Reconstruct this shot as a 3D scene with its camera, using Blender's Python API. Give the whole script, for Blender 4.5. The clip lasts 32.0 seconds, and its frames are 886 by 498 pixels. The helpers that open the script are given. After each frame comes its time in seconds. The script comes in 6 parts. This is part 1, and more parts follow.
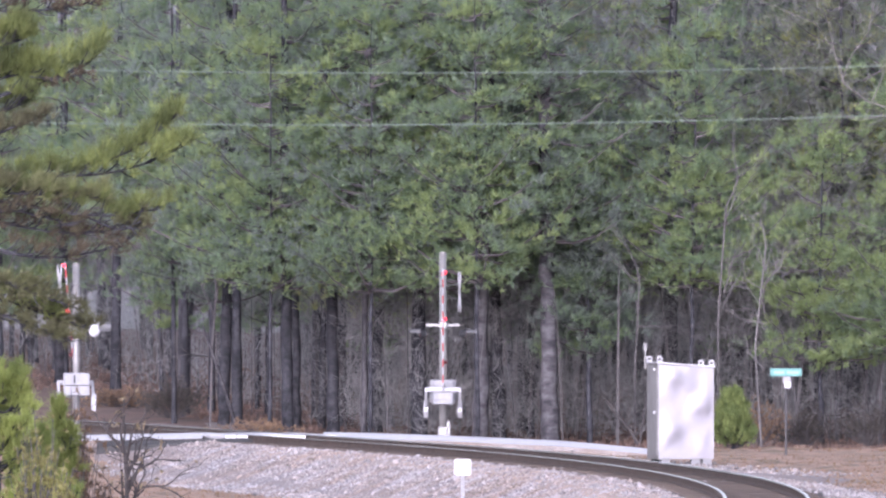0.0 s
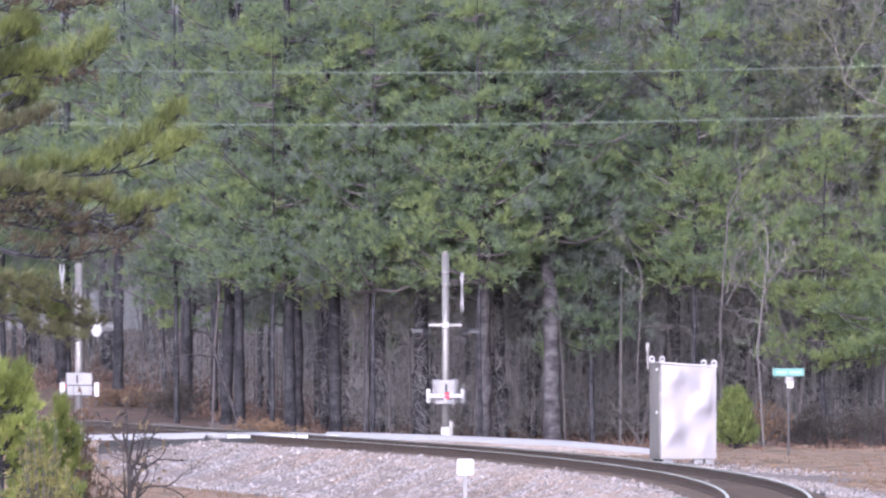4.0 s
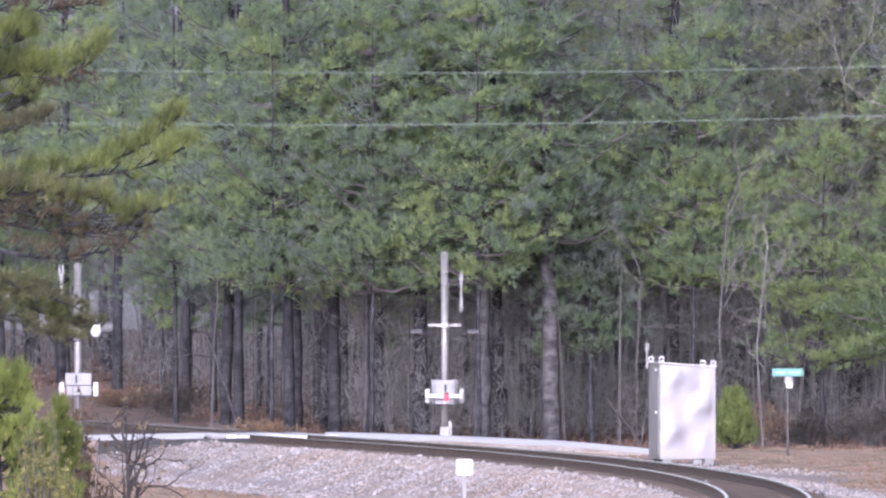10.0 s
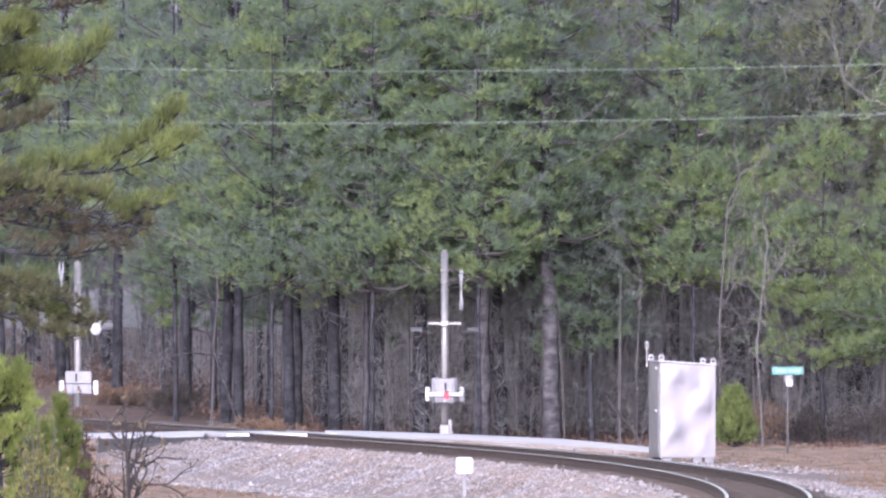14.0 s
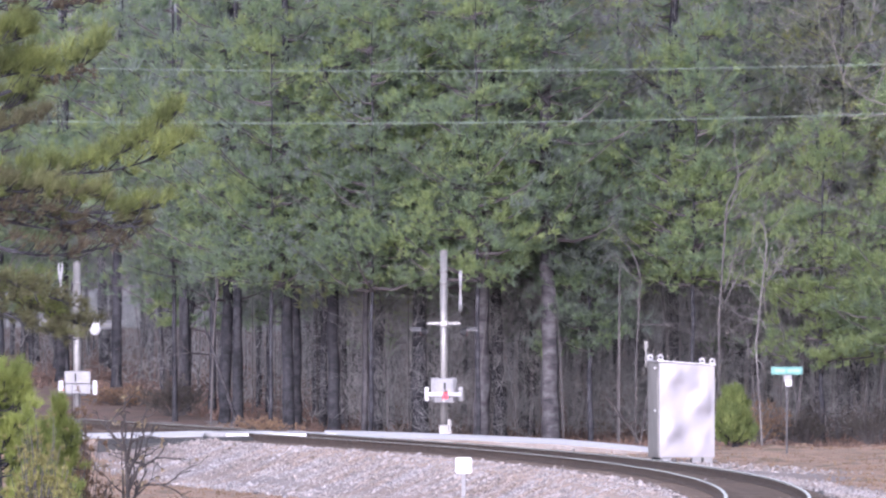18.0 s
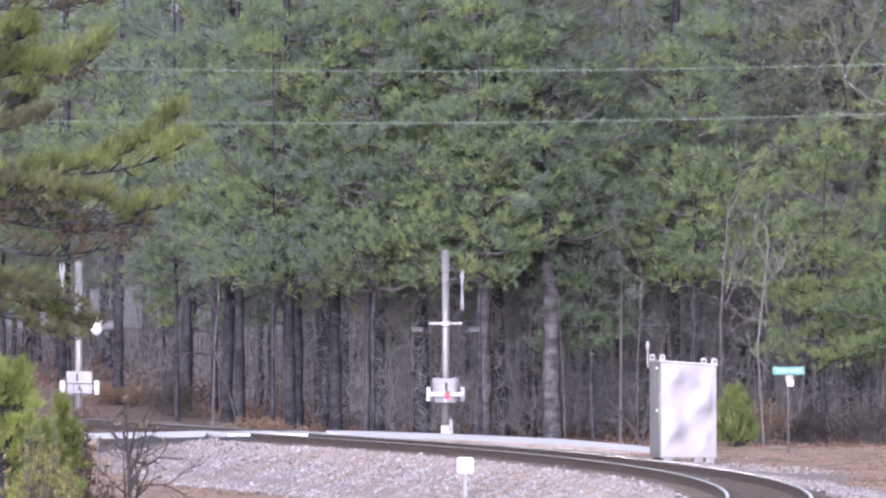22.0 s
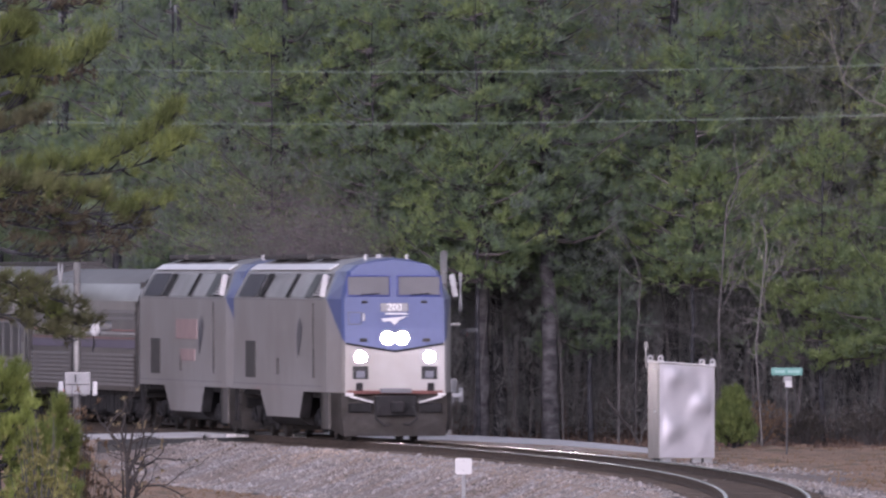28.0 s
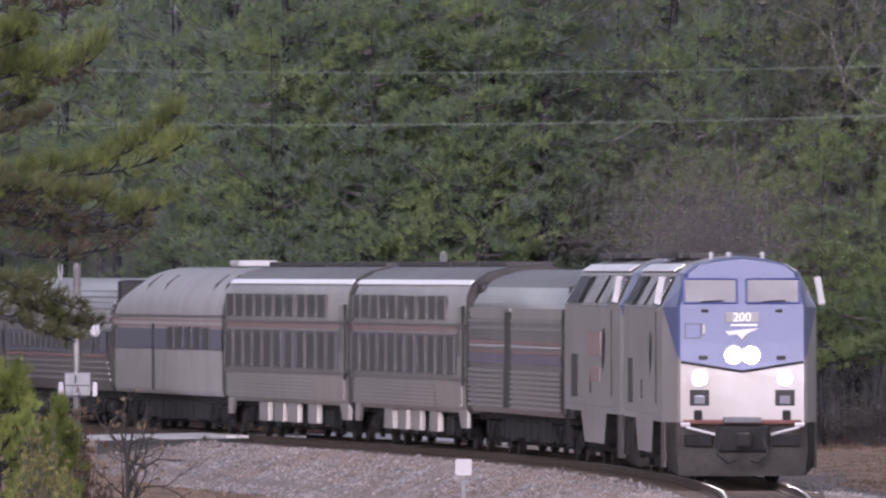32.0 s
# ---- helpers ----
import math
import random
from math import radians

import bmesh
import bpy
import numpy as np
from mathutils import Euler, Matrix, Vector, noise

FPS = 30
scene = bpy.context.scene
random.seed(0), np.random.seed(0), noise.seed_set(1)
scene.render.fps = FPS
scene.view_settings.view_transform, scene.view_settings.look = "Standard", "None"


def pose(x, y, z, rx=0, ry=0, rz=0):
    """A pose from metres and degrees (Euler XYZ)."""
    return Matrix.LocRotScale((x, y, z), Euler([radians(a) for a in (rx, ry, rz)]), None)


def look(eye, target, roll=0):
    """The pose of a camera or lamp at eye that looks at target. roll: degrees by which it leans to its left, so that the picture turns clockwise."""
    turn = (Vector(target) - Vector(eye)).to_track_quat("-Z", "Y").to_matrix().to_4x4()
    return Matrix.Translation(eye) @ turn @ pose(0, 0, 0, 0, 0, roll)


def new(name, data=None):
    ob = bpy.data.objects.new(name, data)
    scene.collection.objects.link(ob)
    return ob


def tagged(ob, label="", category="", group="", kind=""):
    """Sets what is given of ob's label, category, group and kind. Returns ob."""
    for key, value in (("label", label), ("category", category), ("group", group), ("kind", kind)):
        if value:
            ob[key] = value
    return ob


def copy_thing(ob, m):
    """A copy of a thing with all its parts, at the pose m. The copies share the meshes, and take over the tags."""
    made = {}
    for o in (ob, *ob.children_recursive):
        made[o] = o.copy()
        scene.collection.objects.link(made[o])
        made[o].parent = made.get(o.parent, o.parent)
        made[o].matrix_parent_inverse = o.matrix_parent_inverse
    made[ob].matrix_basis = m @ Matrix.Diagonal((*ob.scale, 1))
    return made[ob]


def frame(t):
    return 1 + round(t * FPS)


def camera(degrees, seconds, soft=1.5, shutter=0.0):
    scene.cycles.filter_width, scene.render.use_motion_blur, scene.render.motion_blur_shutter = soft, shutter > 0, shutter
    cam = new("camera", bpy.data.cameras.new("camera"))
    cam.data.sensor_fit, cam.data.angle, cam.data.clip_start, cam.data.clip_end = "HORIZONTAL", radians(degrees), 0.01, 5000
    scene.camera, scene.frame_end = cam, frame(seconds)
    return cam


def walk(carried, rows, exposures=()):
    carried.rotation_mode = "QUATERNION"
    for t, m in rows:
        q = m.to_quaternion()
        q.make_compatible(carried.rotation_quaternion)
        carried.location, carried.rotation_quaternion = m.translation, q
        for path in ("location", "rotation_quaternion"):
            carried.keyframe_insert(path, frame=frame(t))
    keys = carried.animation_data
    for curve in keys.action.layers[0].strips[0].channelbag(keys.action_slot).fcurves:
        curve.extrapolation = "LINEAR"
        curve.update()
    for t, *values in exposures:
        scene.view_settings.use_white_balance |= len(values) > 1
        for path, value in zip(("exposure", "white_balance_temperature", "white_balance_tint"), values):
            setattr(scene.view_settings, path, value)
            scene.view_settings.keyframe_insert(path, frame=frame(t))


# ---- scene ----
# ---------------------------------------------------------------- camera
# A long lens on a high bank beside the line: it stands still and only shakes.
FOCAL = 38480.0          # focal length in picture widths / 1568
EYE_Z = 4.15
cam = camera(2 * math.degrees(math.atan(784 / FOCAL)), 32.0, soft=2.3, shutter=0.5)


def aim(dx, dy):
    """The camera's pose for a small shake to the side and up or down."""
    return pose(0, 0, EYE_Z, 90 + math.degrees((33.0 + dy) / FOCAL), 0, math.degrees(dx / FOCAL))


SHAKE = [
    (0.0, -1.5, 1.6), (0.5, -1.5, 1.6), (1.0, 0.0, 1.5), (1.5, -1.5, 3.1), (2.0, -2.6, 3.1), (2.5, 0.0, 0.0),
    (4.5, 3.0, 1.6), (5.0, -9.2, 0.0), (5.5, -24.5, -1.5), (6.0, -30.6, 1.6), (6.5, -1.6, 1.6), (7.0, 0.0, 0.0),
    (7.5, 0.0, 1.5), (8.0, 1.5, 1.6), (8.5, -1.5, 3.1), (9.0, -4.6, 3.1), (9.5, -1.5, 1.6), (10.0, 1.5, 1.6),
    (10.5, 0.0, 0.0), (11.0, 1.5, 0.0), (11.5, 3.0, 0.0), (12.0, 0.0, -6.1), (12.5, -3.1, -4.6), (13.0, -3.0, -6.4),
    (13.5, 0.0, -1.5), (14.0, 1.5, -1.5), (14.5, 0.0, 12.3), (16.5, 1.5, 0.0), (17.0, 1.5, -1.5), (17.5, 0.0, 0.0),
    (18.0, 0.0, -1.5), (18.5, 1.5, -1.5), (19.0, 1.0, 0.0), (19.5, 1.5, -1.5), (20.0, 1.5, 3.0), (20.5, -1.5, 1.6),
    (21.0, 1.5, 1.5), (21.5, 3.0, 0.0), (22.0, 3.1, -1.5), (22.5, 1.5, 1.5), (23.0, -1.5, 1.5), (23.5, -1.5, 0.0),
    (24.0, 3.0, 0.0), (24.5, 0.0, 0.0), (25.0, -1.5, 1.5), (25.5, 0.0, 3.1), (27.5, 0.0, 1.5), (28.0, 0.0, 0.0),
    (28.5, -1.5, 1.5), (29.0, -1.5, 0.0), (29.5, -1.5, 1.5), (30.0, -1.5, 0.0), (30.5, -1.5, 0.0), (31.0, -1.0, 3.1),
    (31.5, -1.5, 3.1), (32.0, 0.0, 1.6)]
WARM, TINT = 5680, 29
EXPOSURES = [(t, e + 1.7, WARM + k, TINT + k * 0.012) for t, e, k in ((0.0, 0.0, 0), (24.5, 0.0, 0), (25.5, -0.05, 0), (27.2, -0.98, 180), (28.0, -1.1, 200), (30.0, -1.12, 220), (32.0, -1.05, 250))]
walk(cam, [(t, aim(dx, dy)) for t, dx, dy in SHAKE], EXPOSURES)

# ---------------------------------------------------------------- light
SUN_ELEVATION, SUN_FROM = 8.0, 192.0      # degrees; SUN_FROM: compass bearing, y is north
world = bpy.data.worlds.new("overcast_sky")
scene.world = world
world.use_nodes = True
_n = world.node_tree.nodes
_bg = _n["Background"]
_sky = _n.new("ShaderNodeTexSky")
_sky.sky_type = "NISHITA"
_sky.sun_disc = False
_sky.sun_elevation = radians(SUN_ELEVATION)
_sky.sun_rotation = radians(SUN_FROM)
_sky.air_density = 1.0
_sky.dust_density = 1.5
_sky.ozone_density = 1.0
_bg.inputs["Strength"].default_value = 0.15
_pale = _n.new("ShaderNodeHueSaturation")     # cloud: the sky's colour is nearly gone
_pale.inputs["Saturation"].default_value = 0.35
world.node_tree.links.new(_sky.outputs[0], _pale.inputs["Color"])
world.node_tree.links.new(_pale.outputs[0], _bg.inputs["Color"])
sun = new("sun", bpy.data.lights.new("sun", "SUN"))
sun.data.energy = 2.55
sun.data.angle = radians(50)
sun.data.color = (1.0, 0.97, 0.95)
_a, _e = radians(SUN_FROM), radians(SUN_ELEVATION)
sun.matrix_world = look((0, 0, 0), (-math.sin(_a) * math.cos(_e), -math.cos(_a) * math.cos(_e), -math.sin(_e)))


# ---------------------------------------------------------------- materials
def material(name, base, rough=0.8, metal=0.0, vary=0.25, scale=3.0, fine=40.0, bump=0.3, tint=None, per=0.0,
             leaf=0.0, coat=0.0):
    """A surface with variation at two scales. base: linear colour; tint: colour of the stains; per: spread from piece to piece;
    leaf: share of light let through."""
    m = bpy.data.materials.new(name)
    m.use_nodes = True
    nt = m.node_tree
    n, lk = nt.nodes, nt.links
    bsdf = n["Principled BSDF"]
    co = n.new("ShaderNodeTexCoord")
    big, small = n.new("ShaderNodeTexNoise"), n.new("ShaderNodeTexNoise")
    big.inputs["Scale"].default_value, small.inputs["Scale"].default_value = scale, fine
    big.inputs["Detail"].default_value, small.inputs["Detail"].default_value = 4, 3
    lk.new(co.outputs["Object"], big.inputs["Vector"])
    lk.new(co.outputs["Object"], small.inputs["Vector"])
    mix = n.new("ShaderNodeMix")
    mix.data_type = "RGBA"
    dark = tint if tint else tuple(c * (1 - vary) for c in base)
    mix.inputs["A"].default_value = (*dark, 1)
    mix.inputs["B"].default_value = (*base, 1)
    ramp = n.new("ShaderNodeMapRange")
    ramp.inputs["From Min"].default_value, ramp.inputs["From Max"].default_value = 0.35, 0.62
    lk.new(big.outputs[0], ramp.inputs["Value"])
    lk.new(ramp.outputs[0], mix.inputs["Factor"])
    hsv = n.new("ShaderNodeHueSaturation")
    val = n.new("ShaderNodeMapRange")
    val.inputs["To Min"].default_value, val.inputs["To Max"].default_value = 1 - vary, 1 + vary
    lk.new(small.outputs[0], val.inputs["Value"])
    lk.new(mix.outputs["Result"], hsv.inputs["Color"])
    if per:
        info = n.new("ShaderNodeObjectInfo")
        geo = n.new("ShaderNodeNewGeometry")
        add = n.new("ShaderNodeMath")
        add.operation = "ADD"
        lk.new(info.outputs["Random"], add.inputs[0])
        lk.new(geo.outputs["Random Per Island"], add.inputs[1])
        rng = n.new("ShaderNodeMapRange")
        rng.inputs["From Max"].default_value = 2.0
        rng.inputs["To Min"].default_value, rng.inputs["To Max"].default_value = 1 - per, 1 + per
        lk.new(add.outputs[0], rng.inputs["Value"])
        mul = n.new("ShaderNodeMath")
        mul.operation = "MULTIPLY"
        lk.new(rng.outputs[0], mul.inputs[0])
        lk.new(val.outputs[0], mul.inputs[1])
        lk.new(mul.outputs[0], hsv.inputs["Value"])
    else:
        lk.new(val.outputs[0], hsv.inputs["Value"])
    lk.new(hsv.outputs[0], bsdf.inputs["Base Color"])
    bsdf.inputs["Roughness"].default_value = rough
    bsdf.inputs["Metallic"].default_value = metal
    bsdf.inputs["Coat Weight"].default_value = coat
    if rough > 0.5 and not leaf:
        bsdf.inputs["Specular IOR Level"].default_value = 0.25
    if bump:
        b = n.new("ShaderNodeBump")
        b.inputs["Strength"].default_value = bump
        b.inputs["Distance"].default_value = 0.02
        lk.new(small.outputs[0], b.inputs["Height"])
        lk.new(b.outputs[0], bsdf.inputs["Normal"])
    if leaf:
        bsdf.inputs["Specular IOR Level"].default_value = 0.2
        tr = n.new("ShaderNodeBsdfTranslucent")
        lk.new(hsv.outputs[0], tr.inputs["Color"])
        ms = n.new("ShaderNodeMixShader")
        ms.inputs[0].default_value = leaf
        lk.new(bsdf.outputs[0], ms.inputs[1])
        lk.new(tr.outputs[0], ms.inputs[2])
        lk.new(ms.outputs[0], n["Material Output"].inputs["Surface"])
    return m


def glow(name, colour, strength):
    m = bpy.data.materials.new(name)
    m.use_nodes = True
    b = m.node_tree.nodes["Principled BSDF"]
    b.inputs["Base Color"].default_value = (*colour, 1)
    b.inputs["Emission Color"].default_value = (*colour, 1)
    b.inputs["Emission Strength"].default_value = strength
    return m


def needle_material(name, deep, mid, fresh, shift=0.0, leaf=0.55):
    """Pine foliage: patches from deep blue-green to fresh yellow-green, over metres, and finer clumps within them; haze
    is put into the tones.
    """
    m = material(name, mid, 0.6, vary=0.16, scale=0.4, fine=3.0, bump=0, per=0.09, leaf=leaf)
    n, lk = m.node_tree.nodes, m.node_tree.links
    co, info = n["Texture Coordinate"], n["Object Info"]
    t = n.new("ShaderNodeTexNoise")
    t.inputs["Scale"].default_value, t.inputs["Detail"].default_value, t.inputs["Roughness"].default_value = 0.75, 4, 0.6
    lk.new(co.outputs["Object"], t.inputs["Vector"])
    off = n.new("ShaderNodeMapRange")
    off.inputs["To Min"].default_value, off.inputs["To Max"].default_value = shift - 0.07, shift + 0.07
    lk.new(info.outputs["Random"], off.inputs["Value"])
    add = n.new("ShaderNodeMath")
    add.operation = "ADD"
    lk.new(t.outputs[0], add.inputs[0])
    lk.new(off.outputs[0], add.inputs[1])
    ramp = n.new("ShaderNodeValToRGB")
    e = ramp.color_ramp.elements
    e[0].position, e[0].color = 0.40, (*deep, 1)
    e[1].position, e[1].color = 0.63, (*fresh, 1)
    k = e.new(0.51)
    k.color = (*mid, 1)
    lk.new(add.outputs[0], ramp.inputs["Fac"])
    lk.new(ramp.outputs[0], n["Hue/Saturation/Value"].inputs["Color"])
    return m


# Distance haze is mixed into these needle tones, which makes them pale and bluish.
M_NEEDLE = needle_material("pine_needles", (0.218, 0.255, 0.228), (0.212, 0.288, 0.176), (0.28, 0.345, 0.158), leaf=0.66)
M_NEEDLE_OLIVE = needle_material("olive_needles", (0.235, 0.255, 0.215), (0.265, 0.302, 0.178), (0.36, 0.37, 0.16), 0.03, leaf=0.66)
M_NEEDLE_GREEN = needle_material("fresh_green_needles", (0.18, 0.22, 0.175), (0.195, 0.262, 0.15), (0.25, 0.312, 0.14), 0.04, leaf=0.62)
M_NEEDLE_NEAR = material("near_pine_needles", (0.185, 0.218, 0.07), 0.55, vary=0.4, scale=2.2, fine=9.0, bump=0, tint=(0.095, 0.118, 0.05), per=0.45, leaf=0.35)
M_NEEDLE_YOUNG = material("young_pine_needles", (0.275, 0.322, 0.095), 0.55, vary=0.3, scale=1.6, fine=9.0, bump=0, tint=(0.175, 0.225, 0.072), per=0.35, leaf=0.5)
M_NEEDLE_DRY = material("dry_leaves", (0.225, 0.15, 0.092), 0.7, vary=0.35, scale=2.0, fine=12.0, bump=0, tint=(0.14, 0.10, 0.075), per=0.4, leaf=0.3)
M_BARK = material("pine_bark", (0.047, 0.047, 0.053), 0.9, vary=0.5, scale=3.6, fine=11.0, bump=0.9, tint=(0.018, 0.018, 0.021), per=0.3)
M_BARK_PALE = material("pale_bark", (0.07, 0.067, 0.071), 0.9, vary=0.5, scale=4.2, fine=11.0, bump=0.7, tint=(0.026, 0.025, 0.028), per=0.3)
for _m in (M_BARK, M_BARK_PALE):
    _m.node_tree.nodes["Principled BSDF"].inputs["Specular IOR Level"].default_value = 0.05
M_LITTER = material("leaf_litter", (0.165, 0.11, 0.085), 0.9, vary=0.3, scale=0.5, fine=5.0, bump=0, tint=(0.11, 0.08, 0.07), per=0.4, leaf=0.2)
M_TWIG = material("bare_twigs", (0.09, 0.083, 0.083), 0.9, vary=0.35, scale=1.0, fine=9.0, bump=0.2, tint=(0.08, 0.075, 0.076), per=0.3)
M_LIMBWORK = material("pine_limbs", (0.105, 0.092, 0.096), 0.9, vary=0.35, scale=1.0, fine=9.0, bump=0.2, tint=(0.07, 0.062, 0.066), per=0.3)
M_FLOOR = material("forest_ground", (0.155, 0.10, 0.078), 0.95, vary=0.4, scale=0.35, fine=5.0, bump=0.5, tint=(0.10, 0.075, 0.062))
M_STONE = material("ballast_stone", (0.205, 0.196, 0.198), 0.85, vary=0.22, scale=0.45, fine=14.0, bump=0.3, tint=(0.17, 0.14, 0.122), per=0.98)
M_STEEL = material("rail_steel", (0.085, 0.063, 0.052), 0.88, metal=0.0, vary=0.3, scale=2.0, fine=30.0, bump=0.2)
# Worn gauge face; its orange base is there to colour the headlight glint.
M_RAILHEAD = material("worn_rail_glint", (0.33, 0.20, 0.10), 0.12, metal=0.95, vary=0.2, scale=2.0, fine=30.0, bump=0.0)
M_RAILTOP = material("rail_top", (0.30, 0.26, 0.23), 0.26, metal=0.85, vary=0.25, scale=2.0, fine=30.0, bump=0.05)
M_TIE = material("weathered_timber", (0.095, 0.075, 0.062), 0.9, vary=0.35, scale=4.0, fine=30.0, bump=0.5, per=0.35)
M_ROAD = material("pale_worn_road", (0.66, 0.645, 0.65), 0.6, vary=0.16, scale=0.6, fine=18.0, bump=0.2)
M_SLAB = material("crossing_slab", (0.56, 0.55, 0.55), 0.7, vary=0.18, scale=1.0, fine=18.0, bump=0.2)
M_ASPHALT = material("asphalt", (0.06, 0.058, 0.056), 0.85, vary=0.3, scale=1.2, fine=40.0, bump=0.4)
M_WHITE = material("white_paint", (0.40, 0.397, 0.41), 0.5, vary=0.06, scale=2.0, fine=12.0, bump=0.05)
M_GALV = material("galvanised_steel", (0.225, 0.22, 0.215), 0.5, metal=0.4, vary=0.22, scale=2.0, fine=14.0, bump=0.05)
M_GREYPAINT = material("grey_paint", (0.23, 0.23, 0.24), 0.55, vary=0.2, scale=3.0, fine=20.0, bump=0.05)
M_BLACK = material("black_paint", (0.02, 0.02, 0.022), 0.55, vary=0.2, scale=3.0, fine=20.0, bump=0.05)
M_RED = material("red_reflective_paint", (0.42, 0.055, 0.055), 0.5, vary=0.1, scale=3.0, fine=20.0, bump=0.0)
M_REDGLASS = glow("lit_red_lens", (0.9, 0.03, 0.045), 0.42)
M_SIGNGREEN = material("green_sign_face", (0.055, 0.185, 0.165), 0.5, vary=0.08, scale=4.0, fine=20.0, bump=0.0)
M_LOCO = material("silver_loco_paint", (0.28, 0.272, 0.275), 0.42, metal=0.25, vary=0.05, scale=0.5, fine=3.0, bump=0.0, tint=(0.225, 0.212, 0.205), coat=0.1)
M_BLUE = material("blue_loco_paint", (0.044, 0.063, 0.17), 0.38, metal=0.0, vary=0.1, scale=0.8, fine=8.0, bump=0.02, coat=0.2)
M_FADEDRED = material("faded_red_paint", (0.285, 0.205, 0.205), 0.6, vary=0.2, scale=1.2, fine=8.0, bump=0.0)
M_STAINLESS = material("stainless_steel", (0.25, 0.24, 0.232), 0.28, metal=0.6, vary=0.14, scale=0.5, fine=6.0, bump=0.03, tint=(0.205, 0.195, 0.188))
M_COACH = material("grey_coach_steel", (0.36, 0.35, 0.335), 0.42, metal=0.5, vary=0.06, scale=0.5, fine=6.0, bump=0.03, tint=(0.30, 0.288, 0.275))
M_GLASS = material("dark_window_glass", (0.04, 0.041, 0.042), 0.35, vary=0.2, scale=1.0, fine=4.0, bump=0.0, per=0.3)
M_SCREEN = material("windscreen_glass", (0.22, 0.215, 0.23), 0.15, vary=0.12, scale=0.8, fine=3.0, bump=0.0, coat=0.5)
M_BAND = material("blue_grey_band", (0.095, 0.10, 0.13), 0.45, vary=0.12, scale=0.8, fine=6.0, bump=0.0)
# Darker than its dirt alone: shade under the train is put into the colour.
M_UNDER = material("dirty_shaded_underframe", (0.02, 0.019, 0.021), 0.85, vary=0.35, scale=2.5, fine=15.0, bump=0.3, tint=(0.011, 0.011, 0.012))
M_HEAD = glow("lit_headlight", (1.0, 0.88, 0.76), 240.0)
M_WIRE = material("pale_cable", (0.165, 0.21, 0.18), 0.6, vary=0.1, scale=0.5, fine=3.0, bump=0.0)


# ---------------------------------------------------------------- mesh helpers
def thing(name, label, category, m=None, group="", kind=""):
    ob = new(name)
    ob.empty_display_size = 0.2
    if m is not None:
        ob.matrix_basis = m
    return tagged(ob, label, category, group, kind)


def mesh_of(name, bm, mats, smooth=False):
    me = bpy.data.meshes.new(name)
    bmesh.ops.recalc_face_normals(bm, faces=bm.faces[:])
    bm.to_mesh(me)
    bm.free()
    for mm in (mats if isinstance(mats, (list, tuple)) else [mats]):
        me.materials.append(mm)
    if smooth:
        me.polygons.foreach_set("use_smooth", [True] * len(me.polygons))
    return me


def part(name, bm, mats, parent, label="", smooth=False):
    ob = new(name, mesh_of(name, bm, mats, smooth))
    ob.parent = parent
    return tagged(ob, label)


def raw_part(name, verts, faces, mats, parent=None, label="", smooth=False):
    me = bpy.data.meshes.new(name)
    me.from_pydata(verts, [], faces)
    me.materials.append(mats)
    if smooth:
        me.polygons.foreach_set("use_smooth", [True] * len(me.polygons))
    ob = new(name, me)
    if parent is not None:
        ob.parent = parent
    return tagged(ob, label)


def box(bm, c, s, bevel=0.0, mat=0, m=None):
    """A box of size s about c, its edges bevelled."""
    g = bmesh.ops.create_cube(bm, size=1.0)
    vs = g["verts"]
    for v in vs:
        v.co = Vector((c[0] + v.co.x * s[0], c[1] + v.co.y * s[1], c[2] + v.co.z * s[2]))
    fs = {f for v in vs for f in v.link_faces}
    if bevel:
        r = bmesh.ops.bevel(bm, geom=list({e for v in vs for e in v.link_edges}), offset=bevel, segments=2, affect="EDGES", profile=0.5)
        fs = {f for f in r["faces"]} | {f for f in fs if f.is_valid}
        vs = list({v for f in fs for v in f.verts})
    for f in fs:
        f.material_index = mat
    if m is not None:
        bmesh.ops.transform(bm, matrix=m, verts=vs)
    return vs


def cyl(bm, p0, p1, r0, r1=None, n=10, mat=0):
    r1 = r0 if r1 is None else r1
    p0, p1 = Vector(p0), Vector(p1)
    q = (p1 - p0).to_track_quat("Z", "Y")
    rings = []
    for p, r in ((p0, r0), (p1, r1)):
        rings.append([bm.verts.new(p + q @ Vector((r * math.cos(2 * math.pi * i / n), r * math.sin(2 * math.pi * i / n), 0))) for i in range(n)])
    for i in range(n):
        f = bm.faces.new((rings[0][i], rings[0][(i + 1) % n], rings[1][(i + 1) % n], rings[1][i]))
        f.material_index = mat
    for ring in rings:
        bm.faces.new(ring).material_index = mat


def tube(bm, pts, radii, n=7):
    """A tapered bent tube through the points."""
    pts = [Vector(p) for p in pts]
    last = None
    for i, p in enumerate(pts):
        d = (pts[min(i + 1, len(pts) - 1)] - pts[max(i - 1, 0)]).normalized()
        q = d.to_track_quat("Z", "Y")
        ring = [bm.verts.new(p + q @ Vector((radii[i] * math.cos(2 * math.pi * k / n), radii[i] * math.sin(2 * math.pi * k / n), 0))) for k in range(n)]
        if last:
            for k in range(n):
                bm.faces.new((last[k], last[(k + 1) % n], ring[(k + 1) % n], ring[k]))
        else:
            bm.faces.new(ring)
        last = ring
    bm.faces.new(last)


